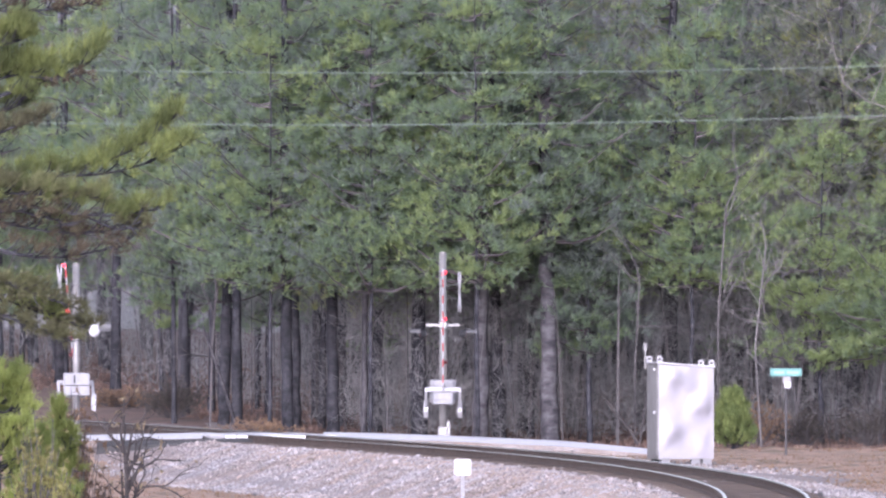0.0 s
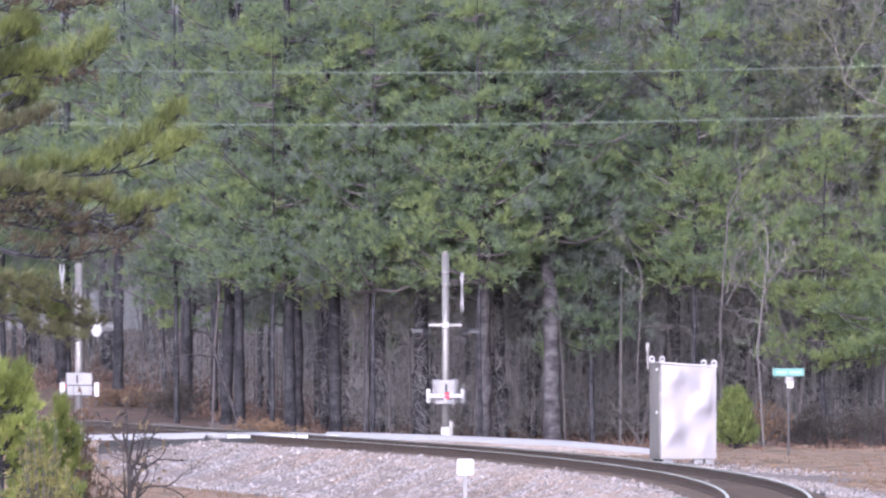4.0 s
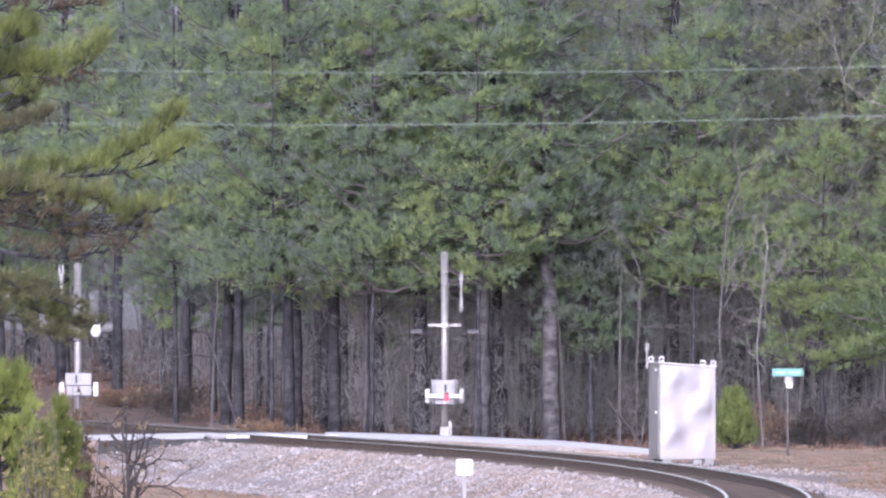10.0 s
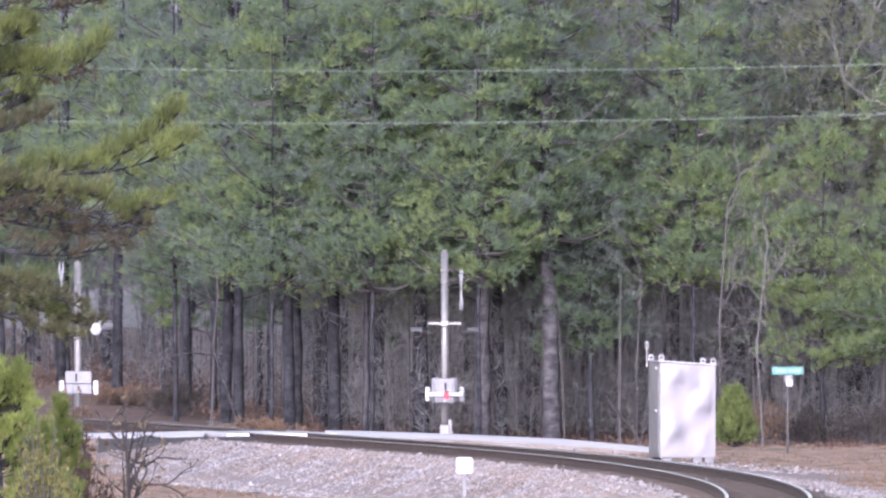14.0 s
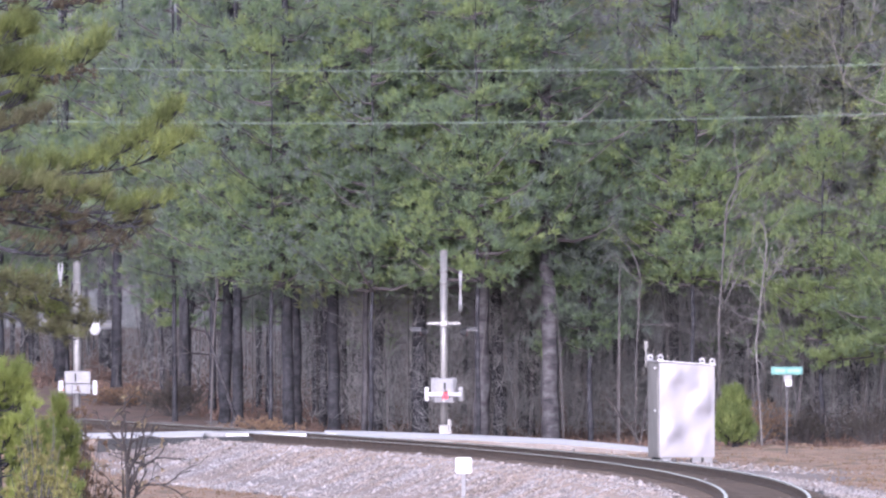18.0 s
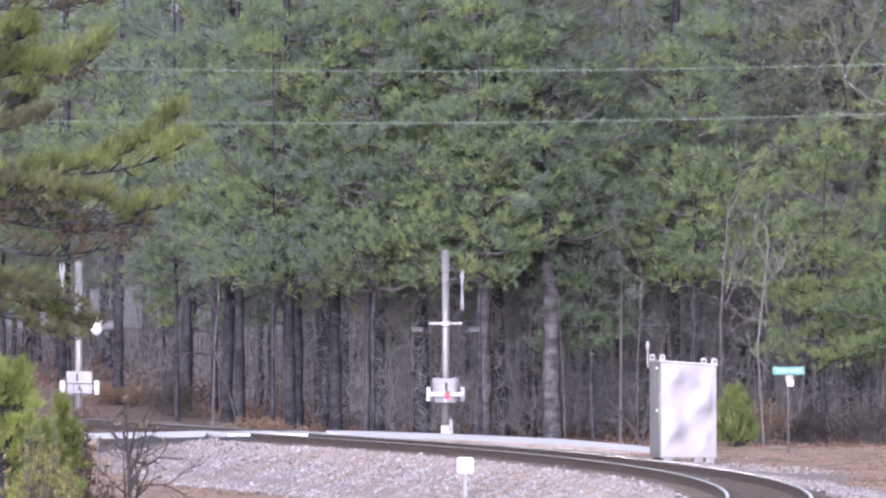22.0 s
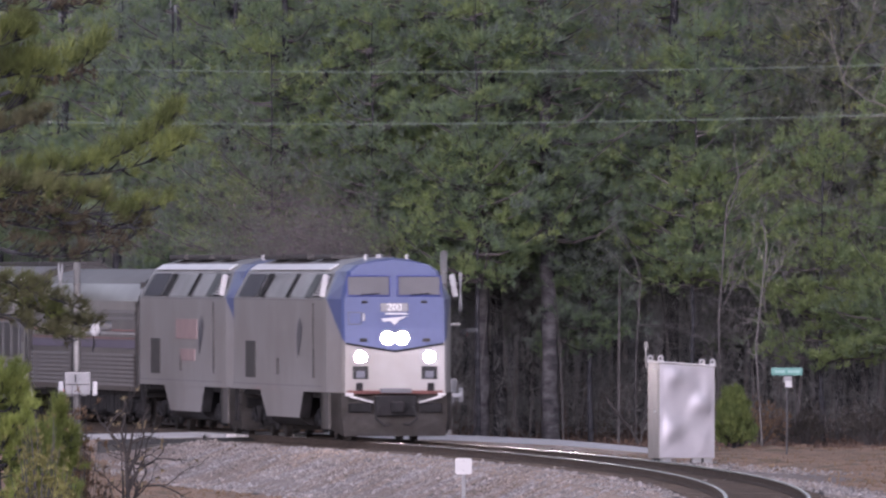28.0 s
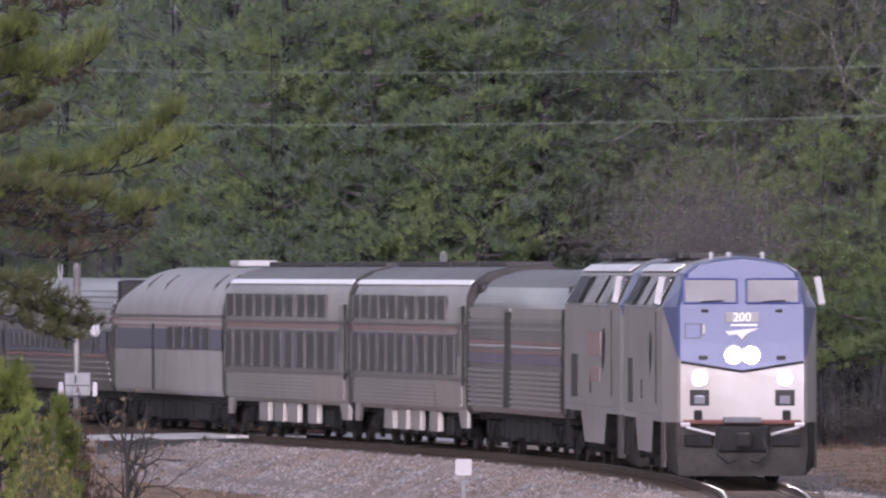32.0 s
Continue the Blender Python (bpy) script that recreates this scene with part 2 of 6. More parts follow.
def loft(bm, sections, mat=0, caps=True):
    """Closed sections of equal count, joined one to the next."""
    rings = [[bm.verts.new(p) for p in s] for s in sections]
    n = len(rings[0])
    for a, b in zip(rings, rings[1:]):
        for i in range(n):
            bm.faces.new((a[i], a[(i + 1) % n], b[(i + 1) % n], b[i])).material_index = mat
    if caps:
        bm.faces.new(rings[0]).material_index = mat
        bm.faces.new(rings[-1]).material_index = mat


# ---------------------------------------------------------------- the line
HEAD0, TURN = 0.12507, 0.0010735     # heading of the straight, radians off the view line, and the curve's turn per metre
X0, D0, S0 = -1.181, 520.0, -1.23    # a place on the line (s = 0), and where the curve begins
SPEED = 24.4
_step = 1.0
_S = np.arange(-1400.0, 420.0, _step)
_H = HEAD0 - TURN * np.clip(_S - S0, 0, 330)
_X = np.concatenate([[0], np.cumsum(np.sin((_H[1:] + _H[:-1]) / 2) * _step)])
_Y = np.concatenate([[0], np.cumsum(-np.cos((_H[1:] + _H[:-1]) / 2) * _step)])
_i0 = int(np.argmin(abs(_S)))
_X, _Y = _X - _X[_i0] + X0, _Y - _Y[_i0] + D0


def line_at(s):
    return np.interp(s, _S, _X), np.interp(s, _S, _Y)


def line_x(d):
    """The line's place to the side at the distance d from the camera."""
    return np.interp(d, _Y[::-1], _X[::-1])


def line_head(d):
    return np.interp(d, _Y[::-1], _H[::-1])


def side_of_line(x, d):
    """Metres from the line; positive on the outer side of the curve's left."""
    return (line_x(d) - x) * np.cos(line_head(d))


def smooth01(a, b, v):
    k = np.clip((v - a) / (b - a), 0, 1)
    return k * k * (3 - 2 * k)


ROAD_D, ROAD_HALF = 547.0, 4.2


def road_z(x):
    return np.interp(x, [-200, -40, -9, -5, -2.5, 0.2, 3.1, 5.2, 7.5, 14, 200], [-1.4, -0.5, -0.1, -0.02, -0.03, -0.115, -0.25, -0.44, -0.75, -1.2, -2.0])


def ground_z(x, d):
    u = side_of_line(x, d)
    # open land on both sides of the line
    left = -1.12 - 0.35 * smooth01(7, 25, u) - 0.5 * smooth01(480, 300, d)
    right = -0.47 - 0.05 * smooth01(4, 9, -u)
    back = -0.62 + 0.45 * smooth01(4, -12, x) + 0.011 * np.clip(d - 575, 0, 400)
    right = right + (back - right) * smooth01(553, 580, d)
    left = left + (back - left) * smooth01(520, 575, d)
    # left shoulder falls to the foot of the bank, right shoulder is low
    top = -0.26
    zl = top + (left - top) * smooth01(1.7, 4.6, u)
    zr = top + (right - top) * smooth01(1.7, 3.4, -u)
    z = np.where(u > 0, zl, zr)
    # bank of the road
    near = np.interp(abs(d - ROAD_D), [0, ROAD_HALF, ROAD_HALF + 4.5], [1, 1, 0])
    near = near * (1 - smooth01(5.0, 7.0, x))
    rz = road_z(x) - 0.16
    z = np.where(abs(u) < 1.75, np.minimum(z, -0.26), z + (rz - z) * near)
    return z


# ---------------------------------------------------------------- ground, line and road
def build_ground():
    xs = np.concatenate([[-3000, -1200, -500, -250, -140, -90, -60, -45], np.arange(-36, 36.01, 0.5), [45, 60, 90, 140, 250, 500, 1200, 3000]])
    ds = np.concatenate([[-3000, -800, -200, 0, 100, 180, 230, 260, 290, 320, 345, 365], np.arange(380, 620.1, 1.0),
                         [630, 640, 655, 670, 690, 715, 750, 800, 900, 1100, 1500, 2200, 4000]])
    gx, gd = np.meshgrid(xs, ds)
    gz = ground_z(gx, gd)
    rng = np.random.default_rng(4)
    rough = np.where(abs(side_of_line(gx, gd)) < 6.0, 0.0, 0.035)
    gz = gz + rng.normal(0, 1, gz.shape) * rough * (abs(gd - ROAD_D) > 6)
    gz[gd > 1200] = np.minimum(gz[gd > 1200], 6.0)
    verts = np.stack([gx, gd, gz], -1).reshape(-1, 3)
    nx = len(xs)
    faces = [(j * nx + i, j * nx + i + 1, (j + 1) * nx + i + 1, (j + 1) * nx + i) for j in range(len(ds) - 1) for i in range(nx - 1)]
    ob = raw_part("ground", verts.tolist(), faces, M_EARTH, smooth=True)
    ob.data.materials.append(M_FLOOR)
    for f in ob.data.polygons:
        if f.center.y > 572 and abs(f.center.x) < 300:
            f.material_index = 1
    return tagged(ob, "bare reddish-brown earth with dry grass and leaf litter", "ground", kind="structure")


def earth_material():
    """Red-brown earth, paler sandy patches and dull dry grass."""
    m = material("earth", (0.35, 0.242, 0.178), 0.95, vary=0.28, scale=0.25, fine=3.0, bump=0.6, tint=(0.29, 0.195, 0.135))
    n, lk = m.node_tree.nodes, m.node_tree.links
    hsv = n["Hue/Saturation/Value"]
    bsdf = n["Principled BSDF"]
    co = n["Texture Coordinate"]
    t = n.new("ShaderNodeTexNoise")
    t.inputs["Scale"].default_value = 0.9
    t.inputs["Detail"].default_value = 6
    lk.new(co.outputs["Object"], t.inputs["Vector"])
    r = n.new("ShaderNodeMapRange")
    r.inputs["From Min"].default_value, r.inputs["From Max"].default_value = 0.48, 0.62
    lk.new(t.outputs[0], r.inputs["Value"])
    mx = n.new("ShaderNodeMix")
    mx.data_type = "RGBA"
    mx.inputs["B"].default_value = (0.17, 0.135, 0.09, 1)
    lk.new(hsv.outputs[0], mx.inputs["A"])
    lk.new(r.outputs[0], mx.inputs["Factor"])
    lk.new(mx.outputs["Result"], bsdf.inputs["Base Color"])
    return m


M_EARTH = earth_material()
ground = build_ground()


def strip(name, s0, s1, step, us, mats, zoff, label, category, kind="structure"):
    """A sheet that follows the line from s0 to s1; us: places across it."""
    verts, faces = [], []
    ss = np.arange(s0, s1 + 0.01, step)
    for s in ss:
        x, y = line_at(s)
        h = np.interp(s, _S, _H)
        for u, z in us:
            verts.append((x - u * math.cos(h), y - u * math.sin(h), z + zoff))
    k = len(us)
    for i in range(len(ss) - 1):
        for j in range(k - 1):
            a = i * k + j
            faces.append((a, a + 1, a + k + 1, a + k))
    ob = raw_part(name, verts, faces, mats, smooth=False)
    return tagged(ob, label, category, kind=kind)


RAIL_PROFILE = [(-0.075, -0.172), (0.075, -0.172), (0.075, -0.16), (0.012, -0.14), (0.012, -0.045), (0.036, -0.035), (0.0312, -0.009), (0.026, -0.001),
                (-0.026, 0.0), (-0.036, -0.004), (-0.036, -0.035), (-0.012, -0.045), (-0.012, -0.14), (-0.075, -0.16)]


def build_track():
    track = thing("railway_track", "single curved railway track with dull timber sleepers", "railway track", kind="structure")
    ss = np.concatenate([np.arange(-1350, -140, 20.0), np.arange(-140, 200, 2.0), np.arange(200, 400, 10.0)])
    for side in (-0.755, 0.755):
        verts, faces = [], []
        k = len(RAIL_PROFILE)
        for s in ss:
            x, y = line_at(s)
            h = np.interp(s, _S, _H)
            for a, z in RAIL_PROFILE:
                u = side + a
                verts.append((x - u * math.cos(h), y - u * math.sin(h), z))
        for i in range(len(ss) - 1):
            for j in range(k):
                a, b = i * k + j, i * k + (j + 1) % k
                faces.append((a, b, b + k, a + k))
        rail = raw_part("rail", verts, faces, M_STEEL, track, "rusty rail with a bright worn head")
        rail.data.materials.append(M_RAILHEAD)
        rail.data.materials.append(M_RAILTOP)
        for p in rail.data.polygons:
            # Only the right rail's gauge face carries the glint colour.
            if p.index % k == 4 or p.index % k == 5:
                p.material_index = 1 if p.index % k == 5 and side < 0 else 0
            elif p.index % k in (6, 7, 8):
                p.material_index = 2
    # sleepers
    bm = bmesh.new()
    box(bm, (0, 0, -0.262), (2.6, 0.23, 0.17), 0.012)
    me = mesh_of("sleeper", bm, M_TIE)
    rng = random.Random(3)
    s, count = -20.0, 0
    while s < 125:
        x, y = line_at(s)
        ob = new("sleeper", me)
        ob.parent = track
        ob.matrix_basis = pose(x, y, rng.uniform(-0.01, 0.008), 0, 0, -math.degrees(np.interp(s, _S, _H)) * -1 + rng.uniform(-0.6, 0.6))
        s += 0.53
        count += 1
    bm = bmesh.new()
    for s in np.concatenate([np.arange(-120, -20, 0.53), np.arange(125, 190, 0.53)]):
        x, y = line_at(s)
        box(bm, (0, 0, -0.262), (2.6, 0.23, 0.17), 0, m=pose(x, y, 0, 0, 0, math.degrees(np.interp(s, _S, _H))))
    ob = part("far_sleepers", bm, M_TIE, track)
    ob["kind"] = "stuff"
    return track


track = build_track()


def build_ballast():
    """Loose crushed stone on both shoulders, joined as one heap."""
    rng = np.random.default_rng(11)
    base = np.array([(1, 0, 0), (-1, 0, 0), (0, 1, 0), (0, -1, 0), (0, 0, 1), (0, 0, -1)], float)
    tri = np.array([(0, 2, 4), (2, 1, 4), (1, 3, 4), (3, 0, 4), (2, 0, 5), (1, 2, 5), (3, 1, 5), (0, 3, 5)])
    n = 43000
    d = rng.uniform(393, 566, n)
    u = np.where(rng.random(n) < 0.72, rng.triangular(1.2, 2.6, 5.4, n), -np.where(d < 480, rng.triangular(1.1, 2.2, 4.0, n), rng.triangular(1.1, 2.6, 7.2, n)))
    far = rng.random(n) < 0.012
    u = np.where(far, rng.uniform(-1.2, 1.2, n), u)
    head = line_head(d)
    x = line_x(d) - u / np.cos(head)
    keep = (abs(d - ROAD_D) > ROAD_HALF + 0.4) | (x > 5.5) | ((x > 1.5) & (rng.random(n) < 0.5))
    # spread right of the line towards the cabinet
    d, u, x = d[keep], u[keep], x[keep]
    n = len(d)
    z = ground_z(x, d)
    size = rng.uniform(0.022, 0.05, n) * np.where(rng.random(n) < 0.05, 1.8, 1.0)
    p = base[None] * size[:, None, None] * rng.uniform(0.6, 1.3, (n, 6, 1)) * np.array([1.1, 1.0, 0.75])
    a = rng.uniform(0, 6.28, n)
    c, s = np.cos(a)[:, None], np.sin(a)[:, None]
    q = np.stack([p[..., 0] * c - p[..., 1] * s, p[..., 0] * s + p[..., 1] * c, p[..., 2]], -1)
    q += np.stack([x, d, z + 0.045 + size * 0.25], -1)[:, None]
    faces = (tri[None] + (np.arange(n) * 6)[:, None, None]).reshape(-1, 3)
    ob = raw_part("ballast", q.reshape(-1, 3).tolist(), faces.tolist(), M_STONE)
    return tagged(ob, "loose pale grey crushed-stone ballast along the track", "ballast", kind="stuff")


ballast = build_ballast()


def bed_material():
    m = material("ballast_bed", (0.22, 0.20, 0.197), 0.9, vary=0.35, scale=0.4, fine=9.0, bump=0.9, tint=(0.235, 0.185, 0.155))
    return m


def build_bed():
    """The bed of crushed stone under the loose stones; stops at the road."""
    m = bed_material()
    verts, faces = [], []
    ss = np.arange(-75, 150.1, 1.0)
    us = np.array([-4.3, -3.4, -2.6, -1.8, -1.2, 1.2, 1.8, 2.6, 3.4, 4.2, 4.9])
    rng = np.random.default_rng(9)
    k = len(us)
    for s in ss:
        x, y = line_at(s)
        h = np.interp(s, _S, _H)
        wob = rng.uniform(-0.5, 0.5)
        for j, u in enumerate(us):
            if u < -3:
                u = u - (2.6 if j == 0 else 1.6) * float(smooth01(60, 40, s))
            uu = u + (wob if j in (0, k - 1) else 0)
            px, py = x - uu * math.cos(h), y - uu * math.sin(h)
            z = float(ground_z(np.float64(px), np.float64(py)))
            verts.append((px, py, z + (-0.03 if j in (0, k - 1) else 0.045)))
    for i in range(len(ss) - 1):
        for j in range(k - 1):
            a = i * k + j
            faces.append((a, a + 1, a + k + 1, a + k))
    ob = raw_part("ballast_bed", verts, faces, m, smooth=True)
    return tagged(ob, "compacted grey stone bed under the track", "ballast", kind="structure")


bed = build_bed()
# Oily brown, then deepened to carry the shade below the train as well.
M_OILY = material("oily_ballast", (0.062, 0.052, 0.047), 0.9, vary=0.35, scale=0.5, fine=9.0, bump=0.9, tint=(0.04, 0.035, 0.034))
strip("oily_ballast", -110, 160, 1.0, [(-1.95, -0.30), (-1.55, -0.205), (-0.6, -0.196), (0.6, -0.196), (1.55, -0.205), (1.95, -0.30)], M_OILY, 0.0,
      "oily brown ballast between the rails, darkened for the train's shade", "ballast")


M_GRIT = material("sandy_grit", (0.355, 0.262, 0.205), 0.95, vary=0.35, scale=1.1, fine=11.0, bump=0.8, tint=(0.25, 0.215, 0.19))
strip("sandy_shoulder", -8, 140, 1.0, [(1.6, -0.203), (1.9, -0.2), (2.4, -0.315), (2.85, -0.53)], M_GRIT, 0.0, "sandy tan grit along the shoulder of the track", "ballast")
M_SHOULDER = material("stony_shoulder", (0.24, 0.215, 0.20), 0.9, vary=0.4, scale=1.0, fine=12.0, bump=0.9, tint=(0.18, 0.14, 0.115))


def build_road():
    """The pale country road, its dark edge and the crossing planks."""
    xs = np.arange(-60, 30.1, 1.0)
    verts, faces = [], []
    cross = [(-ROAD_HALF - 0.25, -0.35), (-ROAD_HALF, -0.045), (0, 0.0), (ROAD_HALF, 0.03), (ROAD_HALF + 0.25, -0.35)]
    k = len(cross)
    for x in xs:
        for c, z in cross:
            verts.append((x, ROAD_D + c, float(road_z(x)) + z))
    for i in range(len(xs) - 1):
        mid = float(abs(side_of_line(xs[i] + 0.5, ROAD_D)))
        if mid < 1.5:
            continue
        for j in range(k - 1):
            a = i * k + j
            faces.append((a, a + 1, a + k + 1, a + k))
    ob = raw_part("road", verts, faces, M_ROAD)
    ob.data.materials.append(M_SHOULDER)
    for f in ob.data.polygons:
        if abs(f.normal.y) > 0.5:
            f.material_index = 1
    tagged(ob, "pale worn country road over the railway", "road", kind="structure")
    # dark apron on the near side
    verts, faces = [], []
    xs = np.arange(-8.6, -4.4, 0.4)
    for x in xs:
        z = float(road_z(x))
        for c, dz in ((-ROAD_HALF - 0.2, -0.06), (-ROAD_HALF - 0.9, -0.11), (-ROAD_HALF - 1.6, -0.18), (-ROAD_HALF - 1.9, -0.45)):
            verts.append((x, ROAD_D + c, z + dz))
    for i in range(len(xs) - 1):
        for j in range(3):
            a = i * 4 + j
            faces.append((a, a + 1, a + 5, a + 4))
    ob = raw_part("road_apron", verts, faces, M_ASPHALT)
    tagged(ob, "dark asphalt apron beside the pale road", "road", kind="structure")
    # planks between and beside the rails
    plank = bmesh.new()
    box(plank, (0, 0, 0), (0.28, 2.1, 0.12), 0.01)
    me = mesh_of("crossing_plank", plank, M_SLAB)
    crossing = thing("level_crossing", "pale concrete crossing slabs between the rails", "level crossing", kind="structure")
    h = float(line_head(ROAD_D))
    for u in (-1.25, -0.95, -0.5, -0.2, 0.1, 0.4, 0.95, 1.25):
        for k2 in range(4):
            c = (k2 - 1.5) * 2.12
            ob = new("crossing_plank", me)
            ob.parent = crossing
            x = float(line_x(ROAD_D + c)) - u * math.cos(h)
            ob.matrix_basis = pose(x, ROAD_D + c + u * -math.sin(h), -0.07, 0, 0, math.degrees(h))
    return ob


build_road()


# ---------------------------------------------------------------- trees
def blades(rng, at, way, count, length, width, spread):
    """Needles: thin triangles that fan out round the way at each place. at, way: n x 3 arrays. Returns the corners."""
    n = len(at)
    v = way[:, None, :] + rng.normal(0, spread, (n, count, 3))
    v /= np.linalg.norm(v, axis=-1, keepdims=True) + 1e-9
    side = np.cross(v, rng.normal(0, 1, (n, count, 3)))
    side /= np.linalg.norm(side, axis=-1, keepdims=True) + 1e-9
    ln = length * rng.uniform(0.6, 1.2, (n, count, 1))
    a = at[:, None, :] + v * ln * 0.05
    w = side * width * 0.5
    return np.stack([a - w, a + w, a + v * ln], 2).reshape(-1, 3)


def blade_part(name, corners, mat, parent, label=""):
    n = len(corners) // 3
    me = bpy.data.meshes.new(name)
    me.vertices.add(3 * n)
    me.vertices.foreach_set("co", corners.astype(np.float32).ravel())
    me.loops.add(3 * n)
    me.loops.foreach_set("vertex_index", np.arange(3 * n, dtype=np.int32))
    me.polygons.add(n)
    me.polygons.foreach_set("loop_start", np.arange(0, 3 * n, 3, dtype=np.int32))
    me.update(calc_edges=True)
    me.validate()
    me.materials.append(mat)
    ob = new(name, me)
    ob.parent = parent
    return tagged(ob, label, kind="stuff")


def pine(name, seed, height, base, spread, radius, mat, label, bark=None, n_limbs=90, pads=7, tufts=9, blade=(9, 0.25, 0.036), lean=0.0, group="pines of the wood"):
    """A tall pine: bent tapered trunk, limbs that rise at their ends, and needles in flat pads along the twigs."""
    rng = np.random.default_rng(seed)
    tree = thing(name, label, "pine tree", group=group)
    bm = bmesh.new()
    pts, rad = [], []
    bend = rng.uniform(-0.1, 0.1, 2)
    for i in range(25):
        f = (i / 24) ** 1.3
        pts.append((bend[0] * math.sin(f * 3) + lean * f * height + rng.normal(0, 0.022) * (i > 0), bend[1] * math.sin(f * 2.4), f * height - 0.35))
        rad.append(radius * (1.3 if i == 0 else 1.12 if i == 1 else 1.0) * (1 - 0.86 * f) * rng.uniform(0.94, 1.06))
    # level rings, so that the bark stays upright; furrows and swellings make the outline uneven
    n, last = 10, None
    for p, r in zip(pts, rad):
        ring = [bm.verts.new((p[0] + r * q * math.cos(6.2832 * i / n), p[1] + r * q * math.sin(6.2832 * i / n), p[2])) for i, q in enumerate(rng.uniform(0.88, 1.1, n))]
        for i in range(n if last else 0):
            bm.faces.new((last[i], last[(i + 1) % n], ring[(i + 1) % n], ring[i]))
        last = ring
    part("trunk", bm, bark or M_BARK, tree, smooth=True)
    P = np.array(pts)
    limbs = bmesh.new()
    at, way = [], []
    for k in range(n_limbs):
        f = (k + rng.random()) / n_limbs
        z = base + (height - base) * f ** 1.6 + rng.normal(0, 0.3)
        az = rng.uniform(0, 2 * math.pi)
        ln = spread * (0.45 + 0.6 * rng.random()) * (1 - 0.75 * f ** 1.6) * min(1.0, 0.5 + 6 * f)
        p0 = np.array([np.interp(z, P[:, 2], P[:, 0]), np.interp(z, P[:, 2], P[:, 1]), z])
        d = np.array([math.cos(az), math.sin(az), 0])
        across = np.array([-d[1], d[0], 0])
        rise, sag = rng.uniform(-0.1, 0.45), rng.uniform(0.0, 0.25)
        c = [p0 + d * ln * q + np.array([0, 0, ln * (rise * q - sag * math.sin(q * 3) * 0.6 + 0.18 * q * q)]) for q in (0, 0.3, 0.6, 0.85, 1.0)]
        r0 = 0.018 + 0.011 * ln
        tube(limbs, c, [r0, r0 * 0.75, r0 * 0.5, r0 * 0.3, r0 * 0.12], 4)
        c = np.array(c)
        m = max(2, int(round(pads * ln / spread)))
        for q in (np.arange(m) + rng.random(m)) / m:
            qq = 0.14 + 0.88 * q
            b = np.array([np.interp(qq, (0, 0.3, 0.6, 0.85, 1.0), c[:, j]) for j in range(3)])
            sw = rng.normal(0, 0.33) * (1.25 - qq) * 1.6
            tip = b + across * sw + d * rng.uniform(0, 0.3) + np.array([0, 0, rng.uniform(0.02, 0.16)])
            if pads > 5 and rng.random() < 0.5:
                tube(limbs, [b, tip], [0.014, 0.006], 3)
            size = rng.uniform(0.7, 1.3)
            # each pad is a few rounded lumps of brushes
            for _ in range(tufts // 3 if z < 13 else 1):
                lump = rng.normal(0, 1, 3) * np.array([0.30, 0.30, 0.10]) * size
                for _ in range(4):
                    o = rng.normal(0, 1, 3) * np.array([0.10, 0.10, 0.07]) * size
                    at.append(tip + lump + o)
                    way.append(d * 0.4 + o * 3.0 + lump * 0.6 + np.array([0, 0, 0.7]))
    part("branchwork", limbs, M_LIMBWORK, tree)["kind"] = "stuff"
    at, way = np.array(at), np.array(way)
    way /= np.linalg.norm(way, axis=1, keepdims=True)
    blade_part("crown", blades(rng, at, way, *blade, 0.5), mat, tree)
    return tree


def far_ok(x, d, room):
    """Clear of the line and of the road."""
    return abs(float(side_of_line(x, d))) > room and abs(d - ROAD_D) > 20


